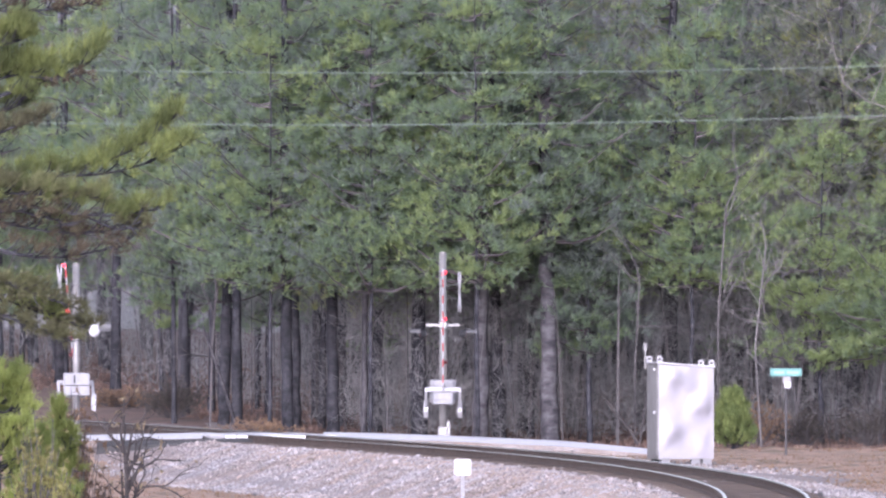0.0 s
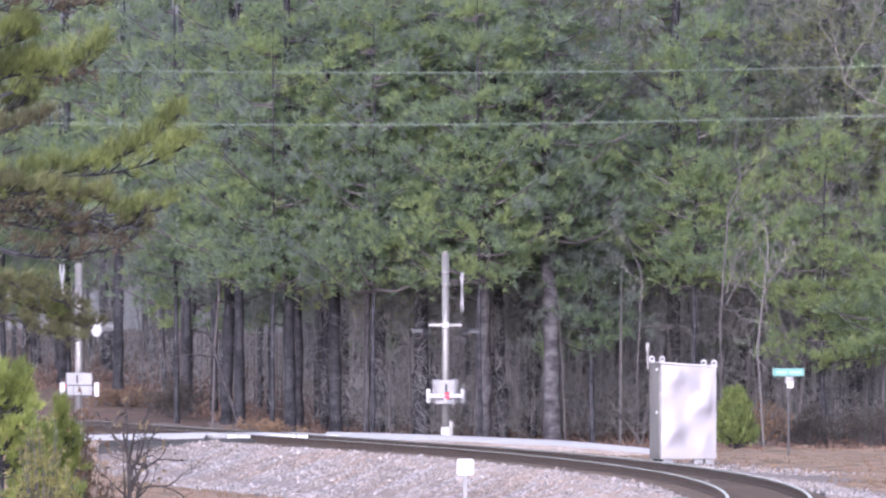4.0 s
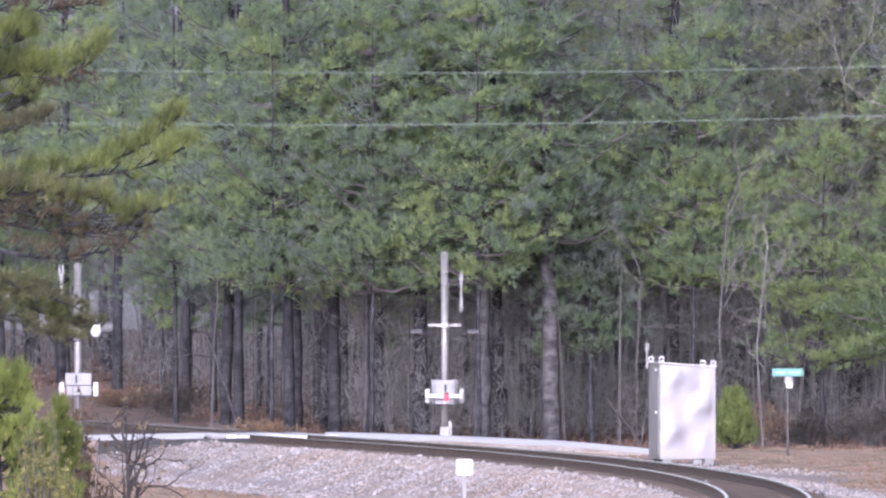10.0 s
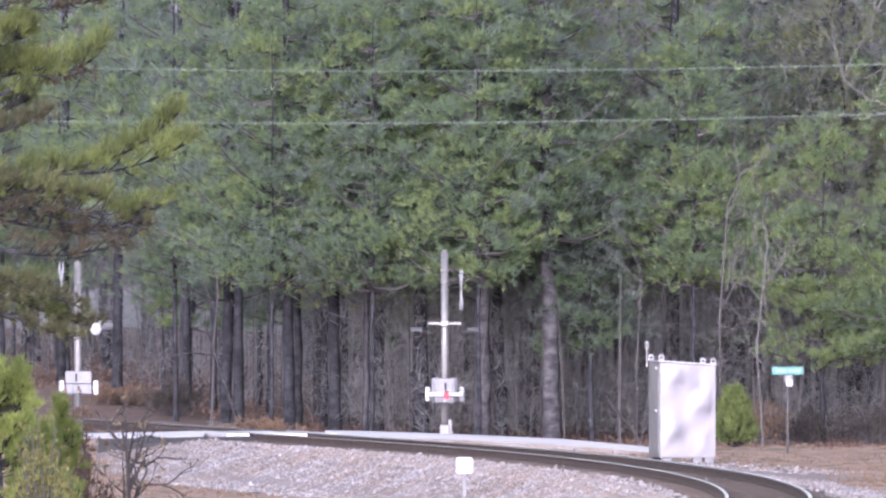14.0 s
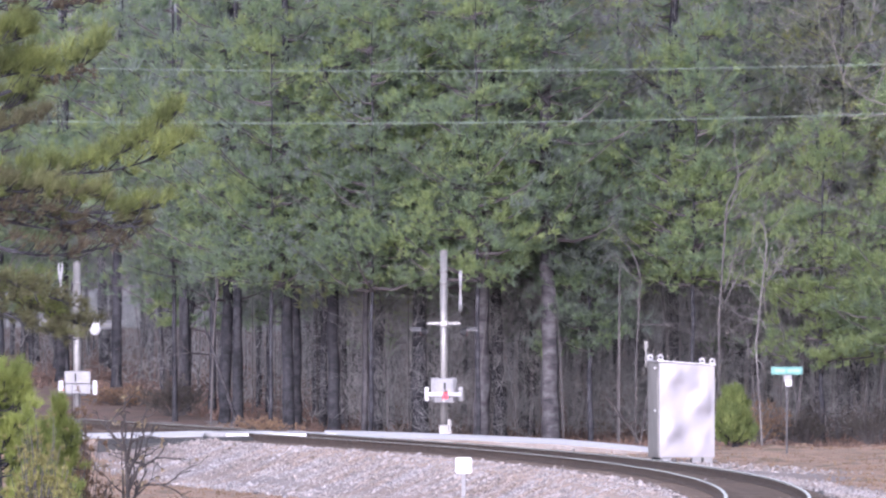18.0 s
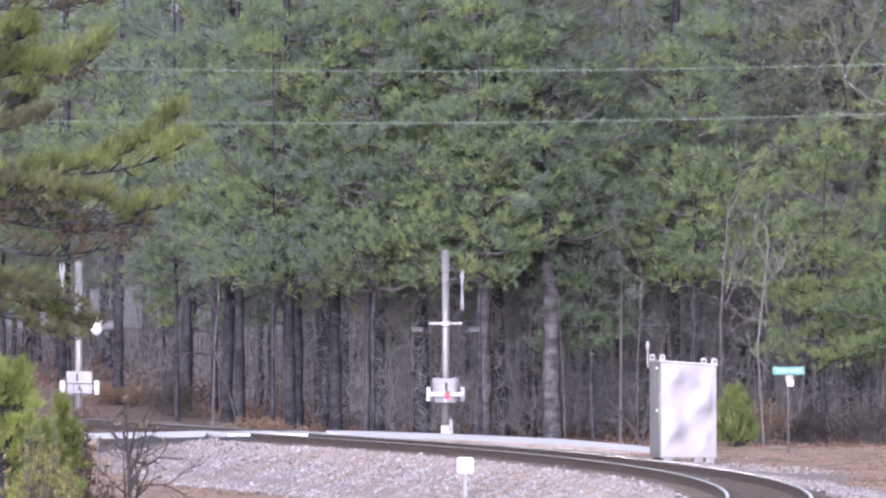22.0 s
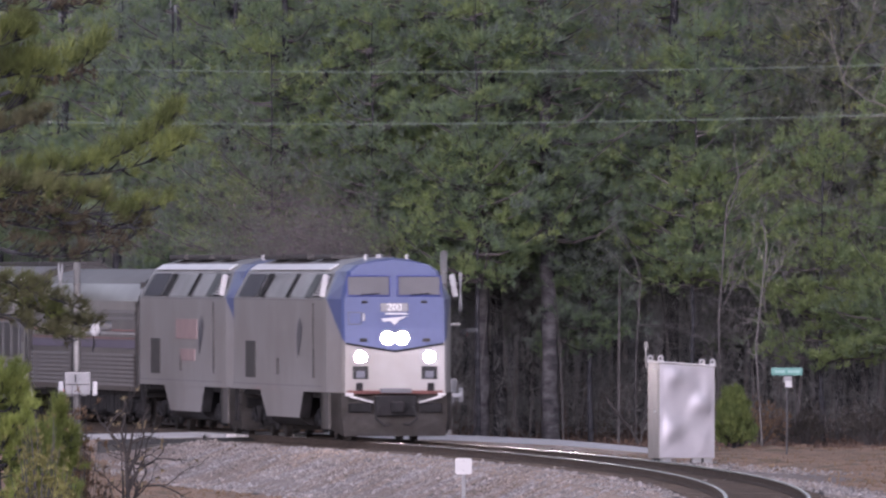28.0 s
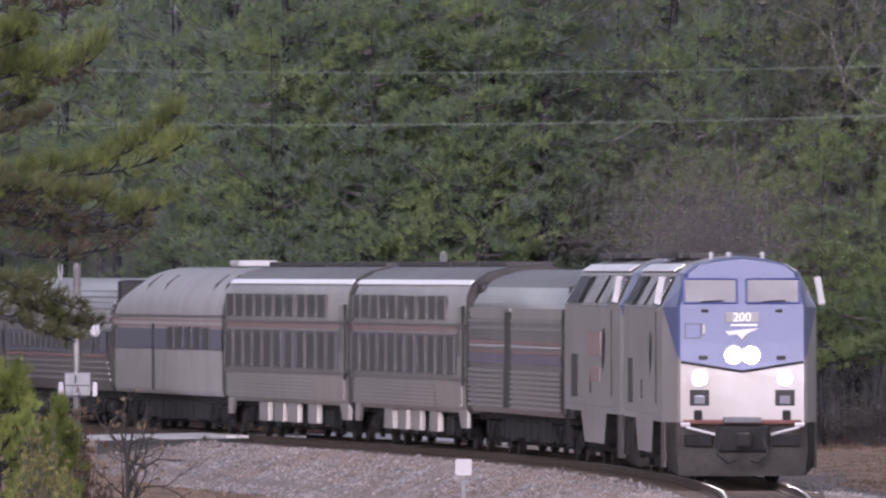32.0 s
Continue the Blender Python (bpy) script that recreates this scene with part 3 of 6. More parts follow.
def build_wood():
    rng = random.Random(21)
    kinds, used = [], set()
    green, olive, grey = "tall pine with dull green needles and a dark bare trunk", "tall pine with yellowish olive needles and a dark bare trunk", "tall pine with green needles and a pale grey-barked trunk"
    spec = [(18, 5.6, 3.7, 0.15, M_NEEDLE, None), (19, 3.9, 4.1, 0.17, M_NEEDLE, None), (16, 4.9, 3.5, 0.13, M_NEEDLE_OLIVE, None), (19, 5.8, 4.0, 0.16, M_NEEDLE, M_BARK_PALE),
            (17, 3.6, 3.7, 0.14, M_NEEDLE_OLIVE, None), (20, 4.4, 4.6, 0.19, M_NEEDLE, None)]
    for i, (h, b, sp, r, mt, bk) in enumerate(spec):
        kinds.append(pine("pine_tree", 40 + i, h, b, sp, r, mt, grey if bk else (olive if mt is M_NEEDLE_OLIVE else green), bk,
                          lean=(-0.012, 0.01, 0.0, 0.012, -0.01, 0.006)[i], group="pines at the edge of the wood"))
    for i, (h, b, sp, r, mt) in enumerate(((19, 6.0, 3.4, 0.15, M_NEEDLE), (21, 7.2, 3.6, 0.17, M_NEEDLE), (18, 5.4, 3.4, 0.13, M_NEEDLE))):
        kinds.append(pine("pine_tree", 60 + i, h, b, sp, r, mt, "slim pine deep in the wood with dull green needles", None, 34, 5, 5, (9, 0.42, 0.075),
                          lean=(0.01, -0.008, 0.004)[i], group="pines deep in the wood"))

    # half-grown pines
    for i, (h, b, sp, mt) in enumerate(((9.5, 2.5, 2.7, M_NEEDLE), (7.0, 2.9, 1.7, M_NEEDLE))):
        kinds.append(pine("pine_tree", 80 + i, h, b, sp, 0.1, mt, "half-grown pine with green limbs low on its trunk", None, 60, 5, 9, lean=0.01 - 0.02 * i,
                          group="half-grown pines"))

    # slender pines that hang their boughs over the edge of the wood
    kinds.append(pine("pine_tree", 90, 12.5, 4.5, 2.9, 0.075, M_NEEDLE, "slender pine with green boughs over a thin dark stem", None, 72, 6, 9, lean=0.008,
                      group="half-grown pines"))
    kinds.append(pine("pine_tree", 93, 9.5, 2.6, 2.7, 0.09, M_NEEDLE_GREEN, "half-grown pine with fresh green boughs low on its trunk", None, 60, 5, 9, lean=-0.006,
                      group="half-grown pines"))
    girth = [row[3] for row in spec] + [0.15, 0.17, 0.13]

    def put(k, x, d, tilt=1.2, radius=0.0):
        m = pose(x, d, float(ground_z(np.float64(x), np.float64(d))), rng.uniform(-tilt, tilt), rng.uniform(-tilt, tilt), rng.uniform(0, 360))
        if k in used:
            ob = copy_thing(kinds[k], m)
        else:
            used.add(k)
            ob = kinds[k]
            ob.matrix_basis = m
        q = rng.uniform(0.88, 1.06)
        ob.scale = (q, q, q)
        if radius:
            trunk = next(c for c in ob.children if c.name.startswith("trunk"))
            w = radius / (girth[k] * 0.97 * q)
            trunk.scale = (w, w, 1)
        return ob

    # trees of the edge: place to the side, distance, kind, half the trunk's width
    for x, d, k, r in ((-9.63, 640, 0, 0.166), (-7.35, 612, 3, 0.103), (-5.95, 592, 1, 0.169), (-5.57, 590, 0, 0.153), (-4.14, 582, 5, 0.166), (-3.29, 594, 2, 0.108), (-2.91, 584, 0, 0.182), (-2.10, 581, 3, 0.091), (-1.80, 588, 4, 0.168), (-0.64, 583, 5, 0.227), (1.02, 580, 3, 0.219), (1.55, 585, 1, 0.182), (2.40, 592, 2, 0.115), (2.87, 579, 3, 0.248), (6.13, 585, 5, 0.236), (8.16, 597, 0, 0.093), (9.94, 595, 0, 0.093), (10.13, 588, 2, 0.092), (10.68, 587, 4, 0.107), (11.32, 592, 1, 0.108), (12.62, 588, 0, 0.168), (13.89, 590, 5, 0.169), (4.77, 600, 4, 0.078), (4.02, 604, 2, 0.071)):
        put(k, x, d, 0.8, r)
    # behind them, and the half-grown ones
    for x, d, k in ((-11.5, 655, 1), (-14.5, 668, 0), (10.1, 578, 12), (12.2, 577, 12), (11.0, 589, 9), (13.4, 585, 12), (-13.2, 650, 9), (3.95, 580, 10), (-1.4, 600, 9),
                    (-7.3, 618, 9), (2.2, 603, 10), (8.4, 592, 10), (-4.4, 612, 10), (-4.6, 580, 11), (-1.9, 578, 11), (0.95, 577, 11), (2.75, 582, 11), (6.6, 580, 11)):
        put(k, x, d)
    # thin dark stems that stand close behind the edge
    x = -7.4
    while x < 14.5:
        if not 3.2 < x < 5.0:
            d = rng.uniform(592, 622)
            put(6 + rng.randrange(3), x * d / 600, d, 1.6, rng.uniform(0.055, 0.15))
        x += rng.uniform(0.3, 1.0)
    d = 600.0
    while d < 655:
        half = 784 / FOCAL * d
        x = -half - 8 + rng.uniform(0, 2.0)
        while x < half + 8:
            if far_ok(x, d, 7.0) and not (2.0 < x * 600 / d < 9.5 and rng.random() < 0.6):
                put(6 + rng.randrange(3), x + rng.uniform(-1.1, 1.1), d + rng.uniform(-4, 4), 3.4)
            x += rng.uniform(3.0, 7.5) + (d - 600) * 0.012
        d += 13.0 + (d - 600) * 0.1
    # beyond the bend, where the line leaves a gap
    for x, d in ((-17.5, 690), (-15.2, 684), (-13.0, 694), (-10.8, 688), (-16.4, 702), (-14.0, 706), (-18.6, 712), (-12.0, 676), (-9.4, 700)):
        if far_ok(x, d, 4.5):
            put(6 + rng.randrange(3), x, d, 2.0)
    for x, d, k in ((-16.6, 716, 9), (-14.3, 722, 10), (-12.1, 718, 9), (-18.4, 724, 9), (-9.9, 722, 10), (-10.9, 716, 9), (-11.5, 706, 10), (-9.2, 712, 10)):
        if far_ok(x, d, 4.0):
            put(k, x, d, 2.0)
    return kinds


build_wood()


def build_far_woods():
    """Woods that close the view behind the trees: a deep bank of foliage with gaps, and thin stems below."""
    rng = np.random.default_rng(77)
    n = 3200
    d = rng.uniform(675, 730, n)
    x = rng.uniform(-40, 40, n)
    z = rng.uniform(7.5, 20.0, n)
    keep = abs(side_of_line(x, d)) > 5
    at = np.stack([x, d, z], -1)[keep]
    way = rng.normal(0, 1, at.shape) + np.array([0, -0.3, 0.4])
    way /= np.linalg.norm(way, axis=1, keepdims=True)
    root = thing("far_woods", "dense dull green pine woods far behind the railway", "woods", kind="stuff")
    blade_part("foliage", blades(rng, at, way, 5, 1.1, 0.35, 0.8), M_NEEDLE, root)
    verts, faces = [], []
    for i in range(200):
        dd, xx = rng.uniform(620, 735), rng.uniform(-34, 34)
        if abs(float(side_of_line(xx, dd))) < 6:
            continue
        r, h = rng.uniform(0.05, 0.16), rng.uniform(6, 14)
        z0 = float(ground_z(np.float64(xx), np.float64(dd))) - 0.2
        lx = rng.normal(0, 0.3)
        b = len(verts)
        for (zz, rr, ox) in ((z0, r, 0), (z0 + h, r * 0.5, lx)):
            for k in range(5):
                verts.append((xx + ox + rr * math.cos(k * 1.2566), dd + rr * math.sin(k * 1.2566), zz))
        for k in range(5):
            faces.append((b + k, b + (k + 1) % 5, b + 5 + (k + 1) % 5, b + 5 + k))
    raw_part("stems", verts, faces, M_BARK, root)
    return root


build_far_woods()


def build_backdrop():
    """Distance behind the wood: a plain sheet whose own glow puts in the haze."""
    m = material("distant_haze_glow", (0.114, 0.114, 0.118), 1.0, vary=0.25, scale=0.3, fine=1.6, bump=0, tint=(0.088, 0.094, 0.092))
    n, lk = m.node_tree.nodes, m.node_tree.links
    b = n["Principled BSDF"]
    # Emission, not lighting, gives the sheet its haze-bright tone between the trunks.
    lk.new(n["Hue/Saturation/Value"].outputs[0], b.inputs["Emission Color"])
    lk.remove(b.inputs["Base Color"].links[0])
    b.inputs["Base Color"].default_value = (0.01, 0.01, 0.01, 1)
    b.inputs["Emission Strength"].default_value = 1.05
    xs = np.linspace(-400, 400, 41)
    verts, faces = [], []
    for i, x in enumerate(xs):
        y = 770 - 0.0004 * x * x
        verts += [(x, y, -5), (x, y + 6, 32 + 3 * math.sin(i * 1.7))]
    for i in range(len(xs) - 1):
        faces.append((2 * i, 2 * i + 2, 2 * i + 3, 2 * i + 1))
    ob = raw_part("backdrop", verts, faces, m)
    return tagged(ob, "glowing sheet with the haze of distant woods painted in", "woods", kind="structure")


build_backdrop()


# ---------------------------------------------------------------- things beside the line
M_HOODGREY = material("dark_grey_hood", (0.19, 0.19, 0.195), 0.6, vary=0.2, scale=3.0, fine=20.0, bump=0.0)
M_DULLLENS = material("unlit_red_lens", (0.10, 0.012, 0.012), 0.3, vary=0.1, scale=3.0, fine=20.0, bump=0.0)


def build_crossing_signal(x, d, turn, label, lift=0.0, top=4.7):
    """A crossing signal: mast, cross arm with hooded lamps, crossbuck seen edge-on, gate mechanism and the gate arm."""
    z = float(road_z(x)) - 0.05 + lift
    t = thing("crossing_signal", label, "crossing signal", pose(x, d, z, 0, 0, turn), "signals of the crossing")
    bm = bmesh.new()
    cyl(bm, (0, 0, -lift - 0.1), (0, 0, top), 0.09, n=14)
    cyl(bm, (0, 0, top), (0, 0, top + 0.04), 0.1, 0.06, n=14)
    for zz in (top - 0.8, top - 0.5, 2.86):
        cyl(bm, (0, 0, zz - 0.03), (0, 0, zz + 0.03), 0.105, n=14)
    part("mast", bm, M_GALV, t, "aluminium-grey tubular mast", True)
    bm = bmesh.new()
    box(bm, (0, 0, 0.13 - lift), (0.26, 0.28, 0.34), 0.03)
    box(bm, (0.14, -0.05, 0.24), (0.10, 0.12, 0.40), 0.02)
    part("junction_base", bm, M_GALV, t)
    bm = bmesh.new()
    box(bm, (0, -0.02, 2.87), (0.86, 0.09, 0.08), 0.02)
    box(bm, (0, -0.05, 2.87), (0.2, 0.2, 0.16), 0.02)
    part("cross_arm", bm, M_GALV, t)
    for sx in (-1, 1):
        for sy in (-0.12, 0.12):
            bm = bmesh.new()
            # a lamp head that faces along the road, its round backing board seen on edge
            cyl(bm, (sx * 0.42, sy, 2.65), (sx * 0.56, sy, 2.65), 0.07, 0.12, 12)
            lamp = part("lamp_head", bm, M_BLACK, t)
            bm = bmesh.new()
            cyl(bm, (sx * 0.56, sy, 2.65), (sx * 0.575, sy, 2.65), 0.25, n=20)
            part("backing_board", bm, M_BLACK, lamp)
            bm = bmesh.new()
            n = 10
            for i in range(n):
                a0, a1 = math.pi * (0.05 + 0.9 * i / n), math.pi * (0.05 + 0.9 * (i + 1) / n)
                q = [bm.verts.new((xx, sy + 0.125 * math.cos(a), 2.65 + 0.125 * math.sin(a))) for xx, a in
                     ((sx * 0.575, a0), (sx * 0.575, a1), (sx * 0.86, a1), (sx * 0.86, a0))]
                bm.faces.new(q)
            bmesh.ops.solidify(bm, geom=bm.faces[:], thickness=0.012)
            part("hood", bm, M_HOODGREY, lamp)
            bm = bmesh.new()
            cyl(bm, (sx * 0.576, sy, 2.65), (sx * 0.59, sy, 2.65), 0.1, n=16)
            part("lens", bm, M_DULLLENS, lamp)
    # crossbuck: two crossed boards in a plane across the road, so the view along the line meets them edge-on
    bm = bmesh.new()
    for a in (45, -45):
        box(bm, (0, 0, 0), (0.02, 1.22, 0.23), 0.004, m=pose(0.42, 0, 3.72, a, 0, 4))
    part("crossbuck", bm, M_WHITE, t, "white crossed boards")
    for zz in (3.55, 3.9):
        bm = bmesh.new()
        cyl(bm, (0, 0, zz), (0.42, 0, zz), 0.006, n=6)
        part("bracket", bm, M_GALV, t)
    # mechanism
    bm = bmesh.new()
    box(bm, (0, -0.22, 1.17), (0.52, 0.34, 0.62), 0.03)
    mech = part("gate_mechanism", bm, M_GREYPAINT, t, "white gate machine housing")
    bm = bmesh.new()
    box(bm, (0, -0.40, 1.2), (0.4, 0.02, 0.42), 0.01)
    part("cover", bm, M_GREYPAINT, mech)
    bm = bmesh.new()
    box(bm, (0.02, -0.42, 1.28), (0.05, 0.03, 0.18), 0.01)
    part("latch", bm, M_BLACK, mech)
    bm = bmesh.new()
    box(bm, (0, 0.24, 1.2), (0.66, 0.2, 0.58), 0.03)
    back = part("rear_cover", bm, M_GREYPAINT, mech)
    bm = bmesh.new()
    box(bm, (0.06, 0.35, 1.33), (0.04, 0.03, 0.2), 0.008)
    box(bm, (0, 0.345, 1.17), (0.62, 0.02, 0.025), 0.004)
    part("hasp", bm, M_BLACK, back)
    # gate arm, along -y from its pivot
    arm = new("gate_arm")
    arm.parent = t
    tagged(arm, "red and white striped gate arm with red lamps")
    n = 15
    for i in range(n):
        y0, y1 = 0.35 + 5.75 * i / n, 0.35 + 5.75 * (i + 1) / n
        w = 0.075 - 0.025 * i / n
        bm = bmesh.new()
        box(bm, (0, -(y0 + y1) / 2, 0), (0.035, y1 - y0, w * 1.6), 0.006)
        part("stripe", bm, M_RED if i % 2 else M_WHITE, arm)
    for r in (1.5, 3.6, 5.85):
        bm = bmesh.new()
        cyl(bm, (0.0, -r, 0.08), (0.1, -r, 0.08), 0.045, n=14)
        box(bm, (0, -r, 0.03), (0.05, 0.06, 0.07), 0.01)
        part("arm_lamp", bm, M_DULLLENS if r < 2 else M_REDGLASS, arm, "unlit red lamp" if r < 2 else "lit red lamp")
    bm = bmesh.new()
    for sx in (-0.43, 0.43):
        box(bm, (sx, 0.15, 0), (0.07, 0.9, 0.14), 0.02)
    box(bm, (0, -0.3, 0), (0.9, 0.08, 0.1), 0.02)
    part("side_bars", bm, M_WHITE, arm)
    for sx in (-0.43, 0.43):
        bm = bmesh.new()
        box(bm, (sx, 0.62, -0.02), (0.12, 0.3, 0.36), 0.03)
        part("counterweight", bm, M_WHITE, arm)
    arm.matrix_basis = pose(0, -0.22, 1.08)
    return t, arm


signal_east, arm_east = build_crossing_signal(0.02, 552.0, 0, "white and aluminium crossing signal with its gate arm lowering")
signal_west, arm_west = build_crossing_signal(-9.25, 549.5, 184, "white crossing signal half hidden behind pine branches", 0.18, 4.22)
_b = bmesh.new()
bmesh.ops.create_uvsphere(_b, u_segments=18, v_segments=12, radius=0.2, matrix=Matrix.Translation((-0.44, 0.3, 2.62)) @ Matrix.Diagonal((0.8, 0.6, 1.15, 1)))
part("lamp_back", _b, M_WHITE, signal_west, "rounded white back of a lamp", True)
M_LOUVREGREY = material("dull_grey_hood", (0.13, 0.13, 0.135), 0.6, vary=0.15, scale=2.0, fine=12.0, bump=0.0)
_b = bmesh.new()
cyl(_b, (-0.5, 0.28, 2.64), (-0.86, 0.26, 2.64), 0.12, 0.105, 14)
part("lamp_hood", _b, M_LOUVREGREY, signal_west, "grey lamp hood")
_b = bmesh.new()
tube(_b, [(-0.40, 0.3, 2.42), (-0.42, 0.3, 2.2), (-0.38, 0.3, 2.0)], [0.03, 0.035, 0.02], 6)
part("lamp_cable", _b, M_BLACK, signal_west)


def build_cabinet():
    """The signal cabinet: a bright metal housing on short legs with lifting lugs and a lamp mast."""
    x, d = 5.59, 510.0
    g = -0.50
    t = thing("signal_cabinet", "bright dented aluminium signal cabinet on short legs beside the track", "signal cabinet", pose(x, d, g, 0, 0, 11))
    bm = bmesh.new()
    vs = box(bm, (0, 0, 1.3), (1.335, 1.3, 2.24), 0.0)
    bmesh.ops.subdivide_edges(bm, edges=bm.edges[:], cuts=9, use_grid_fill=True)
    for v in bm.verts:
        if v.co.y < -0.64 and abs(v.co.x) < 0.64 and 0.22 < v.co.z < 2.38:
            v.co.y += 0.016 * noise.noise(Vector((v.co.x * 2.2, 3.7, v.co.z * 2.0)))
    for v in bm.verts:
        v.co.z -= 0.07 * (v.co.x + 0.667) * max(0.0, v.co.z - 0.2) / 2.2
    part("housing", bm, M_GALV, t)
    bm = bmesh.new()
    nx, nz = 40, 60
    # three bulges beaten into the sheet: across, up, height, size
    dents = ((0.27, 0.87, 0.021, 0.17), (0.77, 0.60, 0.024, 0.17), (0.24, 0.29, 0.022, 0.19), (0.78, 0.16, 0.008, 0.2))
    grid = []
    for i in range(nx + 1):
        col = []
        for j in range(nz + 1):
            x, z = -0.655 + 1.31 * i / nx, 0.2 + (2.2 - 0.07 * 1.31 * i / nx) * j / nz
            edge = min(i, nx - i, j, nz - j, 5) / 5.0
            out = sum(h * math.exp(-(((i / nx - u) * 1.31) ** 2 + ((j / nz - w) * 2.2) ** 2) / (2 * q * q)) for u, w, h, q in dents)
            out += 0.006 * noise.noise(Vector((i * 0.12, 2.3, j * 0.11)))
            col.append(bm.verts.new((x, -0.665 - out * edge, z)))
        grid.append(col)
    for i in range(nx):
        for j in range(nz):
            bm.faces.new((grid[i][j], grid[i + 1][j], grid[i + 1][j + 1], grid[i][j + 1]))
    part("front_panel", bm, M_CABINET, t, "dented bright metal panel", True)
    bm = bmesh.new()
    box(bm, (0, 0, 0), (1.4, 1.38, 0.035), 0.01, m=pose(0, 0, 2.40, 0, 4.0, 0))
    part("roof_cap", bm, M_WHITE, t)
    for lx, ly in ((-0.62, -0.6), (-0.62, 0.6), (0.62, -0.6), (0.62, 0.6)):
        bm = bmesh.new()
        zt = 2.38 - 0.073 * lx
        tube(bm, [(lx + 0.055 * math.cos(a), ly, zt + 0.1 + 0.055 * math.sin(a)) for a in np.linspace(-1.4, 2 * math.pi - 1.5, 14)], [0.024] * 14, 6)
        box(bm, (lx, ly, zt + 0.03), (0.13, 0.03, 0.06))
        part("lifting_lug", bm, M_WHITE, t)
    for lx, ly in ((-0.48, -0.5), (-0.48, 0.5), (0.52, -0.5), (0.52, 0.5), (0.25, -0.5)):
        bm = bmesh.new()
        box(bm, (lx, ly, 0.05), (0.22, 0.2, 0.32), 0.01)
        part("leg", bm, M_GREYPAINT if lx > -0.5 and ly < 0 else M_UNDER, t)
    bm = bmesh.new()
    cyl(bm, (-0.72, 0.6, 2.3), (-0.72, 0.6, 2.72), 0.025, n=8)
    cyl(bm, (-0.72, 0.6, 2.72), (-0.72, 0.6, 2.9), 0.05, n=10)
    cyl(bm, (-0.72, 0.6, 2.36), (-0.6, 0.6, 2.36), 0.02, n=6)
    part("indicator_lamp", bm, M_GALV, t)
    for zz in (1.28, 2.28):
        bm = bmesh.new()
        box(bm, (-0.69, -0.3, zz), (0.05, 0.1, 0.06), 0.01)
        part("door_latch", bm, M_WHITE, t)
    bm = bmesh.new()
    box(bm, (-0.67, 0.02, 1.3), (0.02, 1.1, 2.1), 0.006)
    part("side_door", bm, M_GALV, t)
    return t


M_CABINET = material("bright_aluminium", (0.278, 0.272, 0.298), 0.36, metal=0.75, vary=0.05, scale=1.2, fine=6.0, bump=0.05)
cabinet = build_cabinet()


def build_street_sign():
    x, d = 8.54, 540.0
    g = float(ground_z(np.float64(x), np.float64(d)))
    t = thing("street_sign", "green street name sign on a thin dark post", "street sign", pose(x, d, g - 0.05))
    bm = bmesh.new()
    cyl(bm, (0, 0, -0.2), (0, 0, 2.05), 0.028, n=8)
    part("post", bm, M_DARKPOST, t)
    bm = bmesh.new()
    box(bm, (0, 0, 2.14), (0.78, 0.02, 0.2), 0.006)
    blade = part("name_blade", bm, M_SIGNGREEN, t, "green name plate")
    for cx, w in ((-0.17, 0.26), (0.17, 0.3)):
        bm = bmesh.new()
        box(bm, (cx, -0.0125, 2.14), (w, 0.005, 0.075))
        part("lettering_bar", bm, M_SIGNPALE, blade)
    bm = bmesh.new()
    box(bm, (0.02, -0.045, 1.95), (0.2, 0.015, 0.16), 0.005)
    part("small_plate", bm, M_GREYPAINT, t, "small grey plate")
    bm = bmesh.new()
    box(bm, (0.04, -0.056, 1.83), (0.17, 0.015, 0.16), 0.005)
    part("small_plate", bm, M_WHITE, t, "small white plate")
    return t


M_DARKPOST = material("dark_steel_post", (0.085, 0.082, 0.085), 0.6, metal=0.3, vary=0.2, scale=3.0, fine=20.0, bump=0.05)
M_SIGNPALE = material("pale_sign_lettering", (0.15, 0.30, 0.27), 0.5, vary=0.05, scale=5.0, fine=20.0, bump=0.0)
build_street_sign()


def build_marker():
    x, d = 0.44, 466.0
    g = float(ground_z(np.float64(x), np.float64(d)))
    t = thing("marker_post", "small white blank marker plate on a thin grey post", "marker post", pose(x, d, g))
    top = 4.15 - (811 - 474) / FOCAL * d - g
    bm = bmesh.new()
    box(bm, (0, 0.02, (top - 0.3) / 2), (0.085, 0.03, top - 0.1), 0.005)
    part("post", bm, M_GREYPAINT, t)
    bm = bmesh.new()
    vs = box(bm, (0, -0.01, top - 0.175), (0.36, 0.012, 0.35), 0.0)
    bmesh.ops.bevel(bm, geom=[e for e in bm.edges if abs(e.verts[0].co.y - e.verts[1].co.y) > 0.005], offset=0.05, segments=3, affect="EDGES", profile=0.5)
    part("plate", bm, M_WHITE, t, "white plate with rounded corners")
    for cx in (-0.015, 0.015):
        bm = bmesh.new()
        cyl(bm, (cx * 0, -0.018, top - 0.06 - 0.2 * (cx > 0)), (cx * 0, -0.014, top - 0.06 - 0.2 * (cx > 0)), 0.012, n=8)
        part("bolt", bm, M_GREYPAINT, t)
    return t


build_marker()


